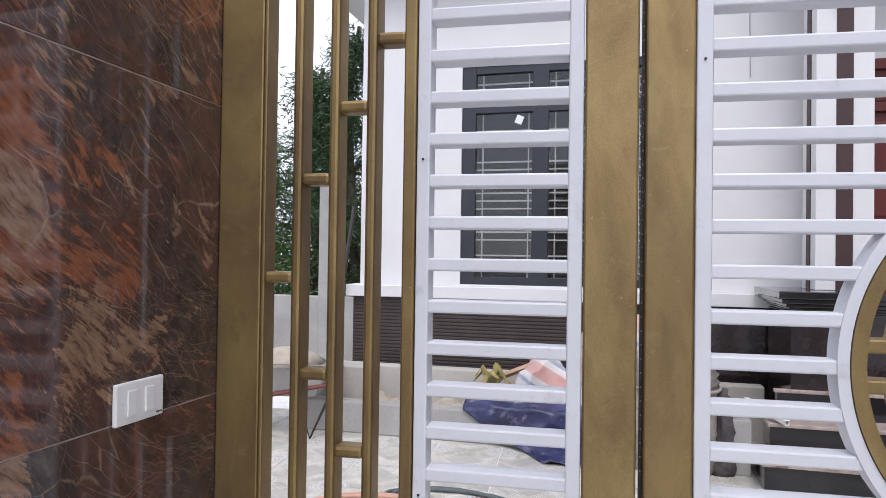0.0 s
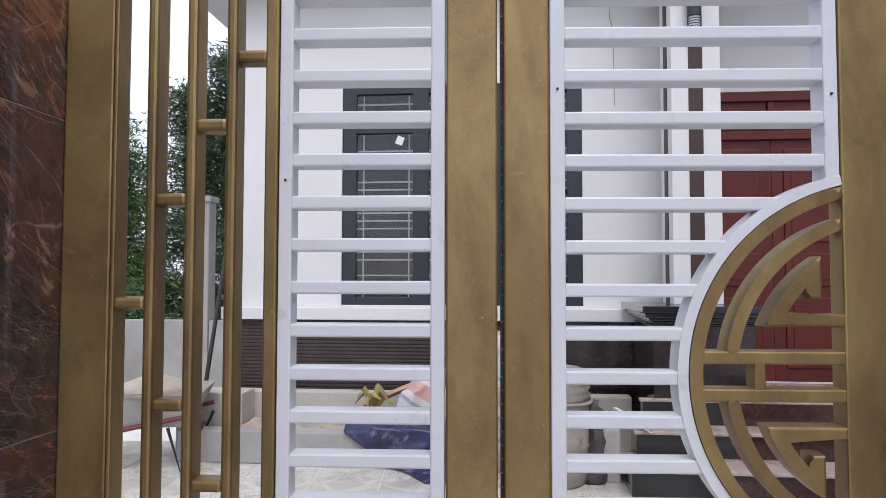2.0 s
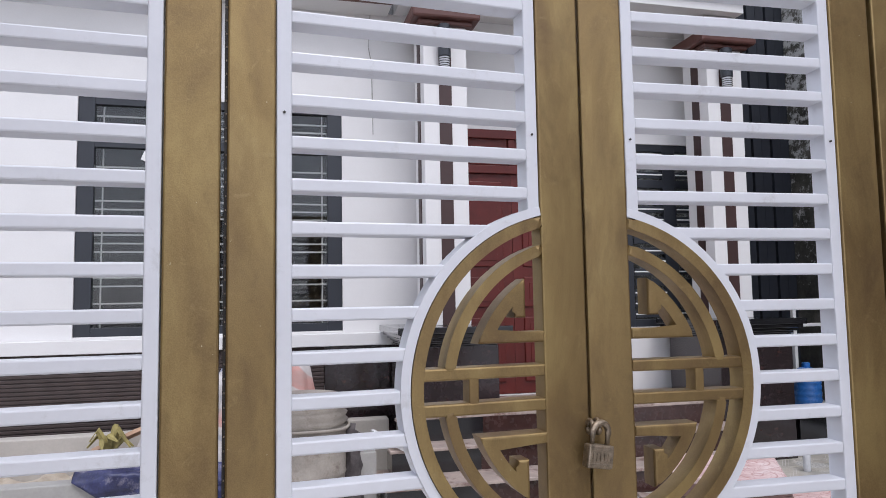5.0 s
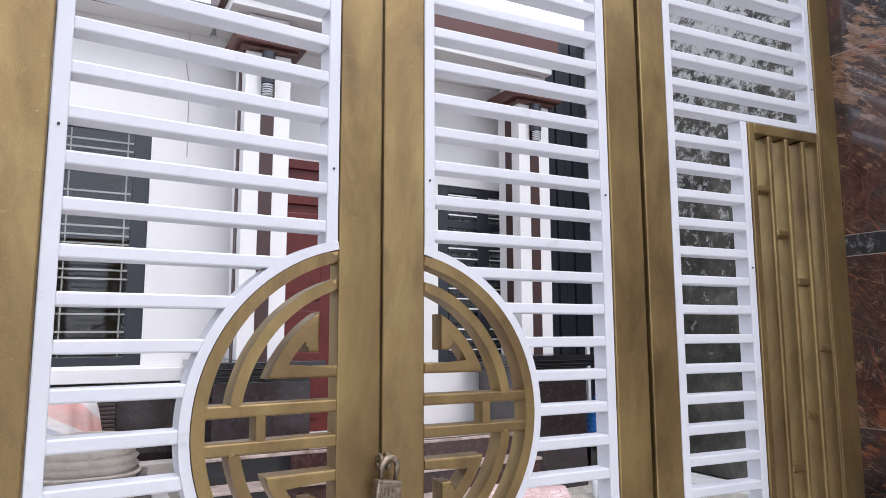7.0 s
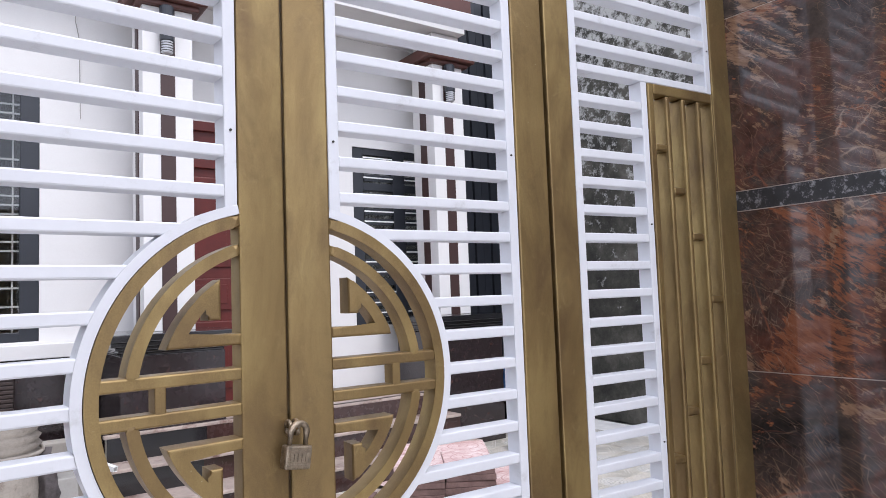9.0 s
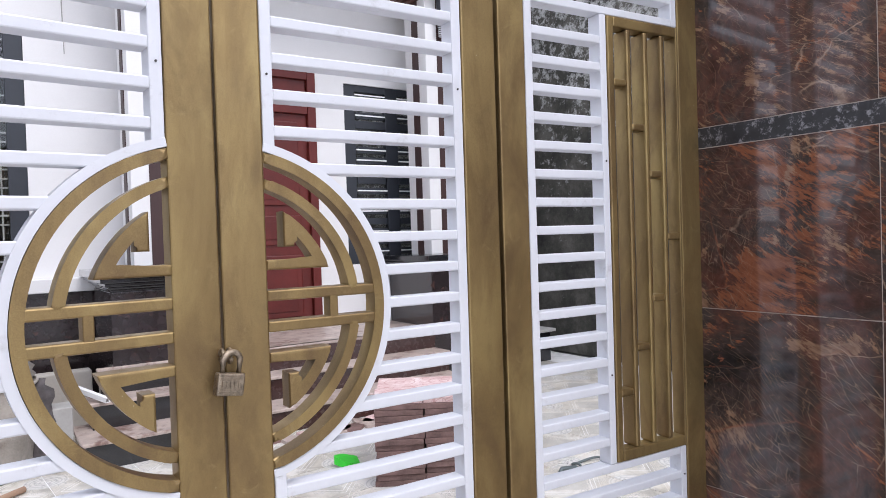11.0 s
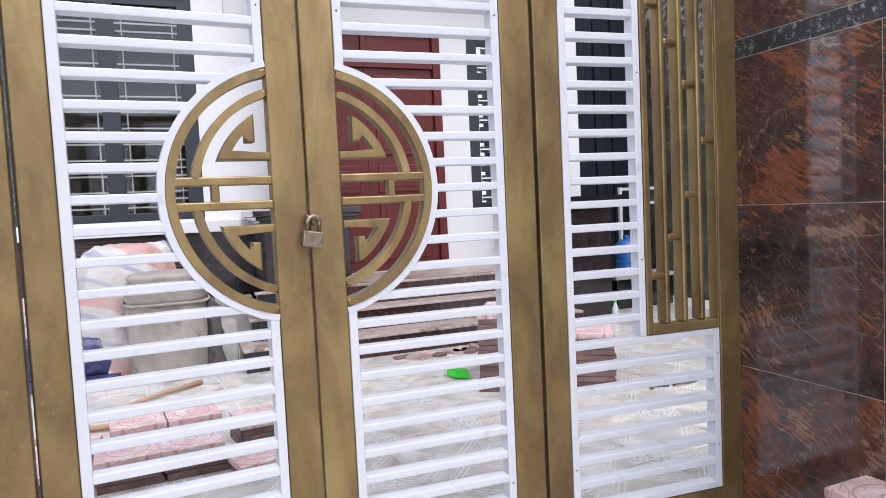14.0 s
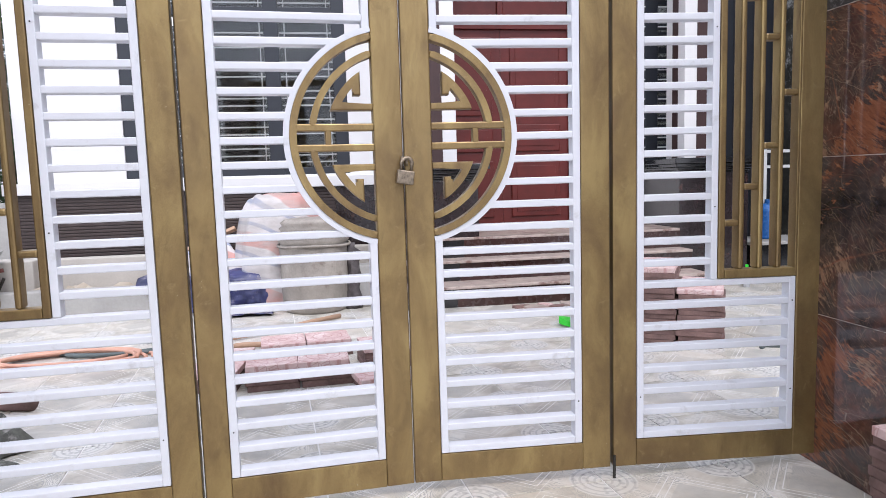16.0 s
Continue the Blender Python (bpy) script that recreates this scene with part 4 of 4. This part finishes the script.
slab_stack("tile_stack", 2.707, 3.491, -32, 2, 2, 15, (0.29, 0.29, 0.034), "tall stack of terracotta paving tiles in the yard", "paving tiles", 3)
slab_stack("tile_stack", 3.086, 3.254, -32, 1, 2, 11, (0.29, 0.29, 0.034), "stack of terracotta paving tiles beside a taller one", "paving tiles", 4)
slab_stack("tile_stack", 0.34, 2.93, 3, 2, 1, 4, (0.29, 0.29, 0.036), "low stack of pink patterned paving tiles", "paving tiles", 5)
slab_stack("tile_stack", 0.80, 2.78, 12, 1, 1, 2, (0.29, 0.29, 0.036), "two pink patterned paving tiles on the yard floor", "paving tiles", 6)
slab_stack("tile_stack", 0.86, 3.2, 9, 1, 1, 4, (0.29, 0.29, 0.036), "low stack of pink patterned paving tiles", "paving tiles", 16)
slab_stack("tile_stack", -0.12, 3.12, -5, 1, 2, 3, (0.29, 0.29, 0.036), "low stack of pink patterned paving tiles", "paving tiles", 7)
slab_stack("tile_stack", 0.36, 3.58, 7, 2, 1, 3, (0.29, 0.29, 0.036), "low stack of pink patterned paving tiles", "paving tiles", 8)
bm = bmesh.new()
tube(bm, [(-1.75, 2.93, 0.05), (-1.4, 2.86, 0.052), (-1.04, 2.76, 0.05)], [0.05, 0.048, 0.05], 16)
solid("clay_pipe", bm, TERRA, "short terracotta pipe lying on the tiles", "pipe", smooth=True)
slab_stack("tile_stack", 2.303, 0.62, 2, 1, 1, 11, (0.19, 0.29, 0.032), "stack of pale terracotta tiles beside the marble wall", "paving tiles", 9)


def wobbly(name, material, label, category, outline, height, seed, folds=0.05, res=26):
    """A crumpled sheet lying on the ground: an outline in x and y, humped and folded."""
    rng = random.Random(seed)
    (x0, x1), (y0, y1) = outline
    bm = bmesh.new()
    grid = []
    for i in range(res + 1):
        row = []
        for j in range(res + 1):
            u, v = i / res, j / res
            edge = min(u, 1 - u, v, 1 - v)
            x = x0 + (x1 - x0) * u + 0.06 * math.sin(v * 9 + seed) * (1 - edge)
            y = y0 + (y1 - y0) * v + 0.05 * math.sin(u * 8 + seed * 2)
            n = noise.noise(Vector((x * 5 + seed, y * 5, seed * 1.7))) + 0.7 * abs(noise.noise(Vector((x * 13, y * 11 + seed, 2.0)))) - 0.1
            z = 0.006 + height(u, v) + folds * max(0.0, n + 0.35) * min(1, edge * 9)
            row.append(bm.verts.new((x, y, z)))
        grid.append(row)
    for i in range(res):
        for j in range(res):
            bm.faces.new((grid[i][j], grid[i + 1][j], grid[i + 1][j + 1], grid[i][j + 1]))
    ob = solid(name, bm, material, label, category, smooth=True)
    thick = ob.modifiers.new("thickness", "SOLIDIFY")
    thick.thickness, thick.offset = 0.004, 1
    return ob


def kerb_tarpaulin():
    """A stiff dirty sheet hung over the kerb: floor, kerb face, kerb top and a turned-up back, cut off slantwise."""
    stations = [(4.98, 0.008, -0.50), (5.20, 0.012, -0.66), (5.335, 0.035, -0.84), (5.345, 0.17, -1.04), (5.355, 0.275, -1.20), (5.45, 0.325, -1.20), (5.56, 0.315, -1.10), (5.64, 0.30, -0.98)]
    res, bm, grid = 44, bmesh.new(), []
    for j in range(res + 1):
        f = j / res * (len(stations) - 1)
        k = min(int(f), len(stations) - 2)
        y, z, left = (p + (q - p) * (f - k) for p, q in zip(stations[k], stations[k + 1]))
        row = []
        for i in range(res + 1):
            u = i / res
            x = left + (0.02 - left) * u
            fold = noise.noise(Vector((x * 4.5, f * 0.9, 3.1))) + 0.6 * abs(noise.noise(Vector((x * 12, f * 2.2, 7.0))))
            lift = 0.055 * max(0.0, fold + 0.35) * min(1, 0.25 + 6 * min(u, 1 - u))
            row.append(bm.verts.new((x, y - lift * (1.1 if 2 <= f <= 4.6 else 0.0), z + lift * (0.2 if 2 <= f <= 3.5 else 1.0))))
        grid.append(row)
    for a, b in zip(grid, grid[1:]):
        for i in range(res):
            bm.faces.new((a[i], a[i + 1], b[i + 1], b[i]))
    ob = solid("blue_tarpaulin", bm, BLUETARP, "crumpled dirty blue tarpaulin draped over the planter kerb", "tarpaulin", smooth=True)
    thick = ob.modifiers.new("thickness", "SOLIDIFY")
    thick.thickness, thick.offset = 0.004, 1


kerb_tarpaulin()
wobbly("plastic_sheet", STRIPES, "crumpled pale striped plastic sheet heaped behind the kerb", "sheet", ((-0.82, -0.30), (5.54, 5.84)), lambda u, v: 0.20 + 0.40 * (math.sin(math.pi * u) * math.sin(math.pi * v)) ** 0.7, 5, 0.13, 36)

wobbly("dirty_cloth", plain("mossy_dark_cloth", (0.10, 0.10, 0.085), 0.95, 0, 0.6, 12, 60, 0.6, spots=(14, 0.55, (0.30, 0.28, 0.26))), "dark dirty cloth dropped on the tiles", "cloth", ((-1.6, -0.84), (2.02, 2.34)), lambda u, v: 0.045 * math.sin(math.pi * u) * math.sin(math.pi * v), 8, 0.11, 40)


def wrapped_barrel():
    b = thing("canvas_barrel", pose(0.40, 5.20, 0), "beige canvas barrel bound with rope rings", "barrel")
    bm = bmesh.new()
    rings = [(0.27, 0.0), (0.29, 0.02), (0.30, 0.10), (0.305, 0.26), (0.315, 0.28), (0.305, 0.30), (0.305, 0.56), (0.31, 0.60), (0.29, 0.615), (0.318, 0.64), (0.288, 0.665), (0.312, 0.695), (0.28, 0.72), (0.305, 0.75), (0.27, 0.775), (0.29, 0.80), (0.25, 0.83), (0.16, 0.84)]
    lathe(bm, rings, 36)
    for v in bm.verts:
        n = noise.noise(v.co * 6)
        v.co.x += 0.014 * n
        v.co.y += 0.014 * noise.noise(v.co * 6 + Vector((5, 0, 0)))
    body = part("barrel_body", bm, CANVAS, b, smooth=True)
    bm = bmesh.new()
    tube(bm, [(0.322 * math.cos(a), 0.322 * math.sin(a), 0.600 + 0.006 * math.sin(3 * a)) for a in np.linspace(0, math.tau, 33)[:-1]], 0.012, 6, True)
    part("rim", bm, CANVAS, body, "rolled rim", True)
    tarp = thing("striped_tarpaulin", pose(0.16, 5.38, 0), "red, white and blue striped tarpaulin heaped beside the barrel", "tarpaulin")
    bm = bmesh.new()
    n1, n2 = 40, 22
    top = []
    for i in range(n1):
        a = i * math.tau / n1
        col = []
        for j in range(n2 + 1):
            f = j / n2
            left = 0.5 - 0.5 * math.cos(a)
            r = (0.37 + 0.20 * left) * f ** 0.55 * (1 + 0.07 * math.sin(3 * a + 1) + 0.07 * math.sin(11 * a + 4 * f) * f)
            z = 1.055 * (1 - f ** 5.0) - 0.06 * left * f
            crumple = noise.noise(Vector((r * math.cos(a) * 7, r * math.sin(a) * 7, f * 5)))
            col.append(bm.verts.new((r * math.cos(a), 0.24 + 0.60 * r * math.sin(a) + 0.06 * crumple * f, max(0.0, z + 0.07 * crumple * (0.3 + f)))))
        top.append(col)
    for i in range(n1):
        for j in range(n2):
            a, b2 = top[i], top[(i + 1) % n1]
            bm.faces.new((a[j], b2[j], b2[j + 1], a[j + 1]))
    part("sheet", bm, STRIPES, tarp, smooth=True)
    bm = bmesh.new()
    lathe(bm, [(0.09, 0.0), (0.10, 0.06), (0.075, 0.18), (0.085, 0.30), (0.06, 0.42), (0.07, 0.52), (0.02, 0.60)], 20, 0.735, 5.17)
    bmesh.ops.subdivide_edges(bm, edges=bm.edges[:], cuts=1, use_grid_fill=True)
    for v in bm.verts:
        k = noise.noise(v.co * 14) * min(1, v.co.z * 12)
        v.co += Vector((0.045 * k, 0.04 * noise.noise(v.co * 17), 0))
    solid("dark_rag", bm, DARKCLOTH, "dark crumpled rag heaped beside the canvas barrel", "rag", smooth=True)


wrapped_barrel()
bm = bmesh.new()
box(bm, 0.785, 0.922, 5.15, 5.36, 0.0, 0.385, 0.008)
solid("concrete_block", bm, CONCRETE, "grey concrete block beside the steps", "block")
bm = bmesh.new()
for a, b in (((0.0, 0.02), (0.0, 0.0425)),):
    box(bm, -0.3, 0.3, -0.021, 0.021, 0.0, 0.003)
    box(bm, -0.3, 0.3, -0.021, -0.018, 0.003, 0.04)
    box(bm, -0.3, 0.3, 0.018, 0.021, 0.003, 0.04)
    box(bm, -0.3, 0.3, -0.021, 0.021, 0.04, 0.043)
solid("square_tube", bm, PLASTIC, "white square metal tube lying on the steps", "tube", m=Matrix.LocRotScale((1.03, 5.27, 0.425), Vector((0.13, -0.26, -0.045)).to_track_quat("X", "Z"), (0.75, 0.8, 0.8)))

# kerbs and planter in front of the house wall
bm = bmesh.new()
box(bm, -2.6, -0.30, 5.38, 5.53, 0.0, 0.262, 0.012)
solid("planter_kerb", bm, CONCRETE, "raw grey concrete planter kerb in the yard", "kerb")
bm = bmesh.new()
box(bm, -2.75, 1.15, 5.95, 6.10, 0.0, 0.492, 0.012)
box(bm, -2.75, -2.16, 5.66, 5.95, 0.0, 0.515, 0.012)
solid("planter_wall", bm, BEIGE, "low beige rendered planter wall below the skirting", "planter")
bm = bmesh.new()
box(bm, -2.6, 0.9, 5.535, 5.945, 0.0, 0.17)
cells = [[bm.verts.new((-2.15 + 0.05 * i, 5.54 + 0.05 * k, 0.165 + (0.14 * max(0.0, noise.noise(Vector((i * 0.24, k * 0.3, 4.0))) + 0.35) + 0.04 * noise.noise(Vector((i * 1.3, k * 1.1, 9.0)))) * (0 < k < 8))) for k in range(9)] for i in range(37)]
for i in range(36):
    for k in range(8):
        bm.faces.new((cells[i][k], cells[i + 1][k], cells[i + 1][k + 1], cells[i][k + 1]))
solid("planter_soil", bm, SAND, "heaped dry sandy soil in the planter", "soil", kind="stuff")
bm = bmesh.new()
tube(bm, [(-1.18, 5.84, 0.385), (-0.36, 5.78, 0.735)], 0.027, 4)
solid("bare_plank", bm, STICK, "pale wooden plank leaning across the planter", "plank")
bm = bmesh.new()
for k in range(9):
    a = k * 0.7
    p = [Vector((-1.02, 5.68, 0.42)), Vector((-1.02 + 0.09 * math.cos(a), 5.68 + 0.09 * math.sin(a), 0.50 + 0.04 * (k % 3))), Vector((-1.02 + 0.17 * math.cos(a + 0.3), 5.68 + 0.12 * math.sin(a), 0.44 + 0.06 * (k % 2)))]
    tube(bm, p, [0.03, 0.025, 0.006], 5)
tube(bm, [(-1.0, 5.70, 0.16), (-1.02, 5.68, 0.44)], [0.045, 0.028], 6)
solid("dry_plant", bm, plain("dry_yellow_leaf", (0.28, 0.235, 0.085), 0.8, 0, 0.4, 20), "withered yellow plant standing in the planter soil", "plant")


def hose_coil(x, y, r, turns, material, label, seed, squash=0.45, thick=0.013):
    rng = random.Random(seed)
    pts = []
    for k in range(turns * 20):
        a = k * math.tau / 20
        rr = r * (1 - 0.05 * (k // 20)) * (1 + 0.05 * math.sin(2.3 * a + seed))
        pts.append((x + rr * math.cos(a), y + squash * rr * math.sin(a) + 0.02 * math.sin(a * 1.7), thick + 0.006 * (k // 20) + 0.008 * math.sin(a * 0.37) ** 2))
    bm = bmesh.new()
    tube(bm, pts, thick, 7)
    return solid("garden_hose", bm, material, label, "hose", "coiled hoses", smooth=True)


hose_coil(-1.22, 3.75, 0.52, 5, HOSE, "loosely coiled orange rubber hose on the floor", 1)
hose_coil(-0.95, 4.02, 0.42, 2, BLACKHOSE, "coiled grey-green rubber hose on the floor", 2)
bm = bmesh.new()
tube(bm, [(-0.35, 4.02, 0.018), (0.06, 4.22, 0.024), (0.34, 4.48, 0.03), (0.60, 4.70, 0.022)], [0.011, 0.013, 0.016, 0.02], 8)
solid("wooden_stick", bm, STICK, "bare crooked stick on the yard floor", "stick", smooth=True)
bm = bmesh.new()
tube(bm, [(-0.35, 3.75, 0.02), (-0.1, 3.85, 0.025), (0.12, 3.80, 0.03)], 0.02, 7)
solid("wooden_stick", bm, STICK, "thick pale stick on the yard floor", "stick", smooth=True)

rng = random.Random(21)
for k in range(9):
    bm = bmesh.new()
    sides = 5 + k % 3
    size = rng.uniform(0.07, 0.15)
    rim = [(size * rng.uniform(0.7, 1.25) * math.cos(a * math.tau / sides), 0.6 * size * rng.uniform(0.7, 1.2) * math.sin(a * math.tau / sides)) for a in range(sides)]
    lo = [bm.verts.new((x, y, 0.0)) for x, y in rim]
    hi = [bm.verts.new((x * 0.97, y * 0.97, 0.022)) for x, y in rim]
    bm.faces.new(lo[::-1])
    bm.faces.new(hi)
    for i in range(sides):
        bm.faces.new((lo[i], lo[(i + 1) % sides], hi[(i + 1) % sides], hi[i]))
    solid("broken_tile", bm, (TERRA, TREAD, PINK)[k % 3], "broken piece of paving tile lying before the steps", "broken tile", "broken tiles", m=pose(2.2 + 0.1 * k + rng.uniform(-0.04, 0.04), 4.66 + rng.uniform(-0.09, 0.07), 0.0008, 0, 0, rng.uniform(0, 180)))

# green dustpan
bm = bmesh.new()
prof = [(-0.13, 0.0), (0.13, 0.0), (0.115, 0.12), (0.06, 0.17), (0.02, 0.20), (-0.02, 0.20), (-0.06, 0.17), (-0.115, 0.12)]
a = [bm.verts.new((x, y, 0.004 + 0.12 * max(0, y - 0.02))) for x, y in prof]
b = [bm.verts.new((x * 0.94, y, 0.03 + 0.3 * y)) for x, y in prof]
bm.faces.new(a)
bm.faces.new(b)
for i in range(8):
    bm.faces.new((a[i], a[(i + 1) % 8], b[(i + 1) % 8], b[i]))
solid("dustpan", bm, GREEN, "bright green plastic dustpan on the tiles", "dustpan", m=pose(2.42, 3.84, 0, 0, 0, 70) @ Matrix.Scale(0.8, 4))
# black cable loop
bm = bmesh.new()
tube(bm, [(3.52 + 0.1 * math.cos(a) + 0.05 * math.cos(2 * a), 2.88 + 0.05 * math.sin(a), 0.012 + 0.008 * math.sin(3 * a)) for a in np.linspace(0, math.tau, 25)[:-1]], 0.008, 6, True)
tube(bm, [(3.42, 2.86, 0.012), (3.33, 2.9, 0.012), (3.28, 2.86, 0.012)], 0.016, 6)
solid("black_cable", bm, BLACKHOSE, "looped black cable lying on the tiles", "cable", smooth=True)


def wheelbarrow():
    w = thing("wheelbarrow", pose(-2.72, 5.25, 0, 0, 0, 195), "red wheelbarrow filled with sand in the yard", "wheelbarrow")
    bm = bmesh.new()
    lo = [bm.verts.new(p) for p in ((-0.28, -0.2, 0.34), (0.28, -0.2, 0.34), (0.28, 0.2, 0.34), (-0.28, 0.2, 0.34))]
    hi = [bm.verts.new(p) for p in ((-0.42, -0.31, 0.62), (0.46, -0.31, 0.62), (0.46, 0.31, 0.62), (-0.42, 0.31, 0.62))]
    bm.faces.new(lo)
    for i in range(4):
        bm.faces.new((lo[i], lo[(i + 1) % 4], hi[(i + 1) % 4], hi[i]))
    part("tray", bm, CONCRETE, w, "cement-stained tray")
    bm = bmesh.new()
    lathe(bm, [(0.34, 0.59), (0.24, 0.66), (0.1, 0.71), (0.02, 0.72)], 18)
    part("sand_load", bm, SAND, w, smooth=True)
    for sy in (-0.22, 0.22):
        bm = bmesh.new()
        tube(bm, [(0.62, sy * 0.3, 0.2), (0.2, sy, 0.33), (-0.42, sy * 1.1, 0.45)], 0.018, 8)
        part("handle_bar", bm, RED, w)
        bm = bmesh.new()
        tube(bm, [(-0.15, sy, 0.34), (-0.25, sy, 0.0), (-0.42, sy, 0.38)], 0.014, 8)
        part("leg", bm, DARKMETAL, w)
    bm = bmesh.new()
    ring = [(0.62 + 0.17 * math.cos(a), 0, 0.2 + 0.17 * math.sin(a)) for a in np.linspace(0, math.tau, 25)[:-1]]
    tube(bm, ring, 0.032, 8, True)
    tyre = part("tyre", bm, RUBBER, w, smooth=True)
    bm = bmesh.new()
    tube(bm, [(0.62, -0.07, 0.2), (0.62, 0.07, 0.2)], 0.03, 10)
    for k in range(6):
        a = k * math.tau / 6
        tube(bm, [(0.62, 0, 0.2), (0.62 + 0.15 * math.cos(a), 0, 0.2 + 0.15 * math.sin(a))], 0.008, 6)
    part("hub", bm, RED, tyre)


wheelbarrow()
bm = bmesh.new()
tube(bm, [(-2.72, 6.0, 0.0), (-2.55, 6.28, 2.0)], 0.02, 7)
solid("leaning_pole", bm, DARKMETAL, "dark metal pole leaning on the house corner", "pole")


def work_table():
    t = thing("work_table", pose(5.45, 5.88, 0), "low black table with a grey top beside the porch", "table")
    boxpart("tabletop", CONCRETE, t, (-0.42, 0.45, -0.32, 0.32, 0.335, 0.37), 0.006)
    boxpart("table_body", BLACKSTONE, t, (-0.38, 0.40, -0.28, 0.28, 0.0, 0.3348), 0.006)
    b = thing("water_bottle", pose(5.44, 5.9, 0.37), "large blue ribbed water bottle on the table", "bottle")
    bm = bmesh.new()
    prof = [(0.12, 0.0), (0.135, 0.01)]
    for k in range(5):
        prof += [(0.135, 0.03 + k * 0.06), (0.128, 0.045 + k * 0.06), (0.135, 0.06 + k * 0.06)]
    prof += [(0.135, 0.33), (0.08, 0.385), (0.035, 0.40)]
    lathe(bm, prof, 24)
    body = part("bottle_body", bm, BLUE, b, smooth=True)
    bm = bmesh.new()
    lathe(bm, [(0.04, 0.40), (0.04, 0.44), (0.03, 0.445)], 16)
    part("cap", bm, BLUE, body)
    f = thing("metal_frame", pose(5.92, 6.24, 0), "white metal frame standing behind the table", "frame")
    for dx in (-0.30, 0.30):
        boxpart("post", PLASTIC, f, (dx - 0.02, dx + 0.02, -0.02, 0.02, 0.0, 1.38), 0.003)
    for z in (0.30, 1.16, 1.34):
        boxpart("rail", PLASTIC, f, (-0.279, 0.279, -0.018, 0.018, z, z + 0.035), 0.003)
    for dx in (-0.30, 0.30):
        boxpart("foot", PLASTIC, f, (dx - 0.02, dx + 0.02, -0.10, -0.021, 0.0, 0.03), 0.003)


work_table()
drink = thing("drink_bottle", pose(4.59, 5.0, 0), "small clear plastic bottle with a green cap on the tiles", "bottle")
bm = bmesh.new()
lathe(bm, [(0.026, 0.0), (0.032, 0.006), (0.032, 0.06), (0.029, 0.075), (0.032, 0.09), (0.032, 0.14), (0.014, 0.185), (0.014, 0.20)], 18)
part("bottle_body", bm, LAMPGLASS, drink, smooth=True)
bm = bmesh.new()
lathe(bm, [(0.0165, 0.196), (0.0165, 0.222), (0.012, 0.224)], 14)
part("cap", bm, GREEN, drink, "green screw cap")

# ---- floor tiles, last: laid a little askew to the gate ----
TILE_W = 0.512
tile_mesh = boxmesh("floor_tile", TILE, TILE_W - 0.007, TILE_W - 0.007, 0.008, 0.0012)
lay = pose(0.43, 2.30, -0.0035, 0, 0, 5)
for i in range(-11, 13):
    for j in range(-12, 9):
        at = lay @ pose((i + 0.5) * TILE_W, (j + 0.37) * TILE_W, 0, 0, 0, 90 * ((i * 3 + j) % 4))
        x, y = at.translation.x, at.translation.y
        if (-4.1 < x < 6.0 and 1.2 < y < 6.1) or (WALL_L - 0.2 < x < WALL_R + 0.2 and -3.1 < y <= 1.2):
            piece("floor_tile", tile_mesh, floor, at)
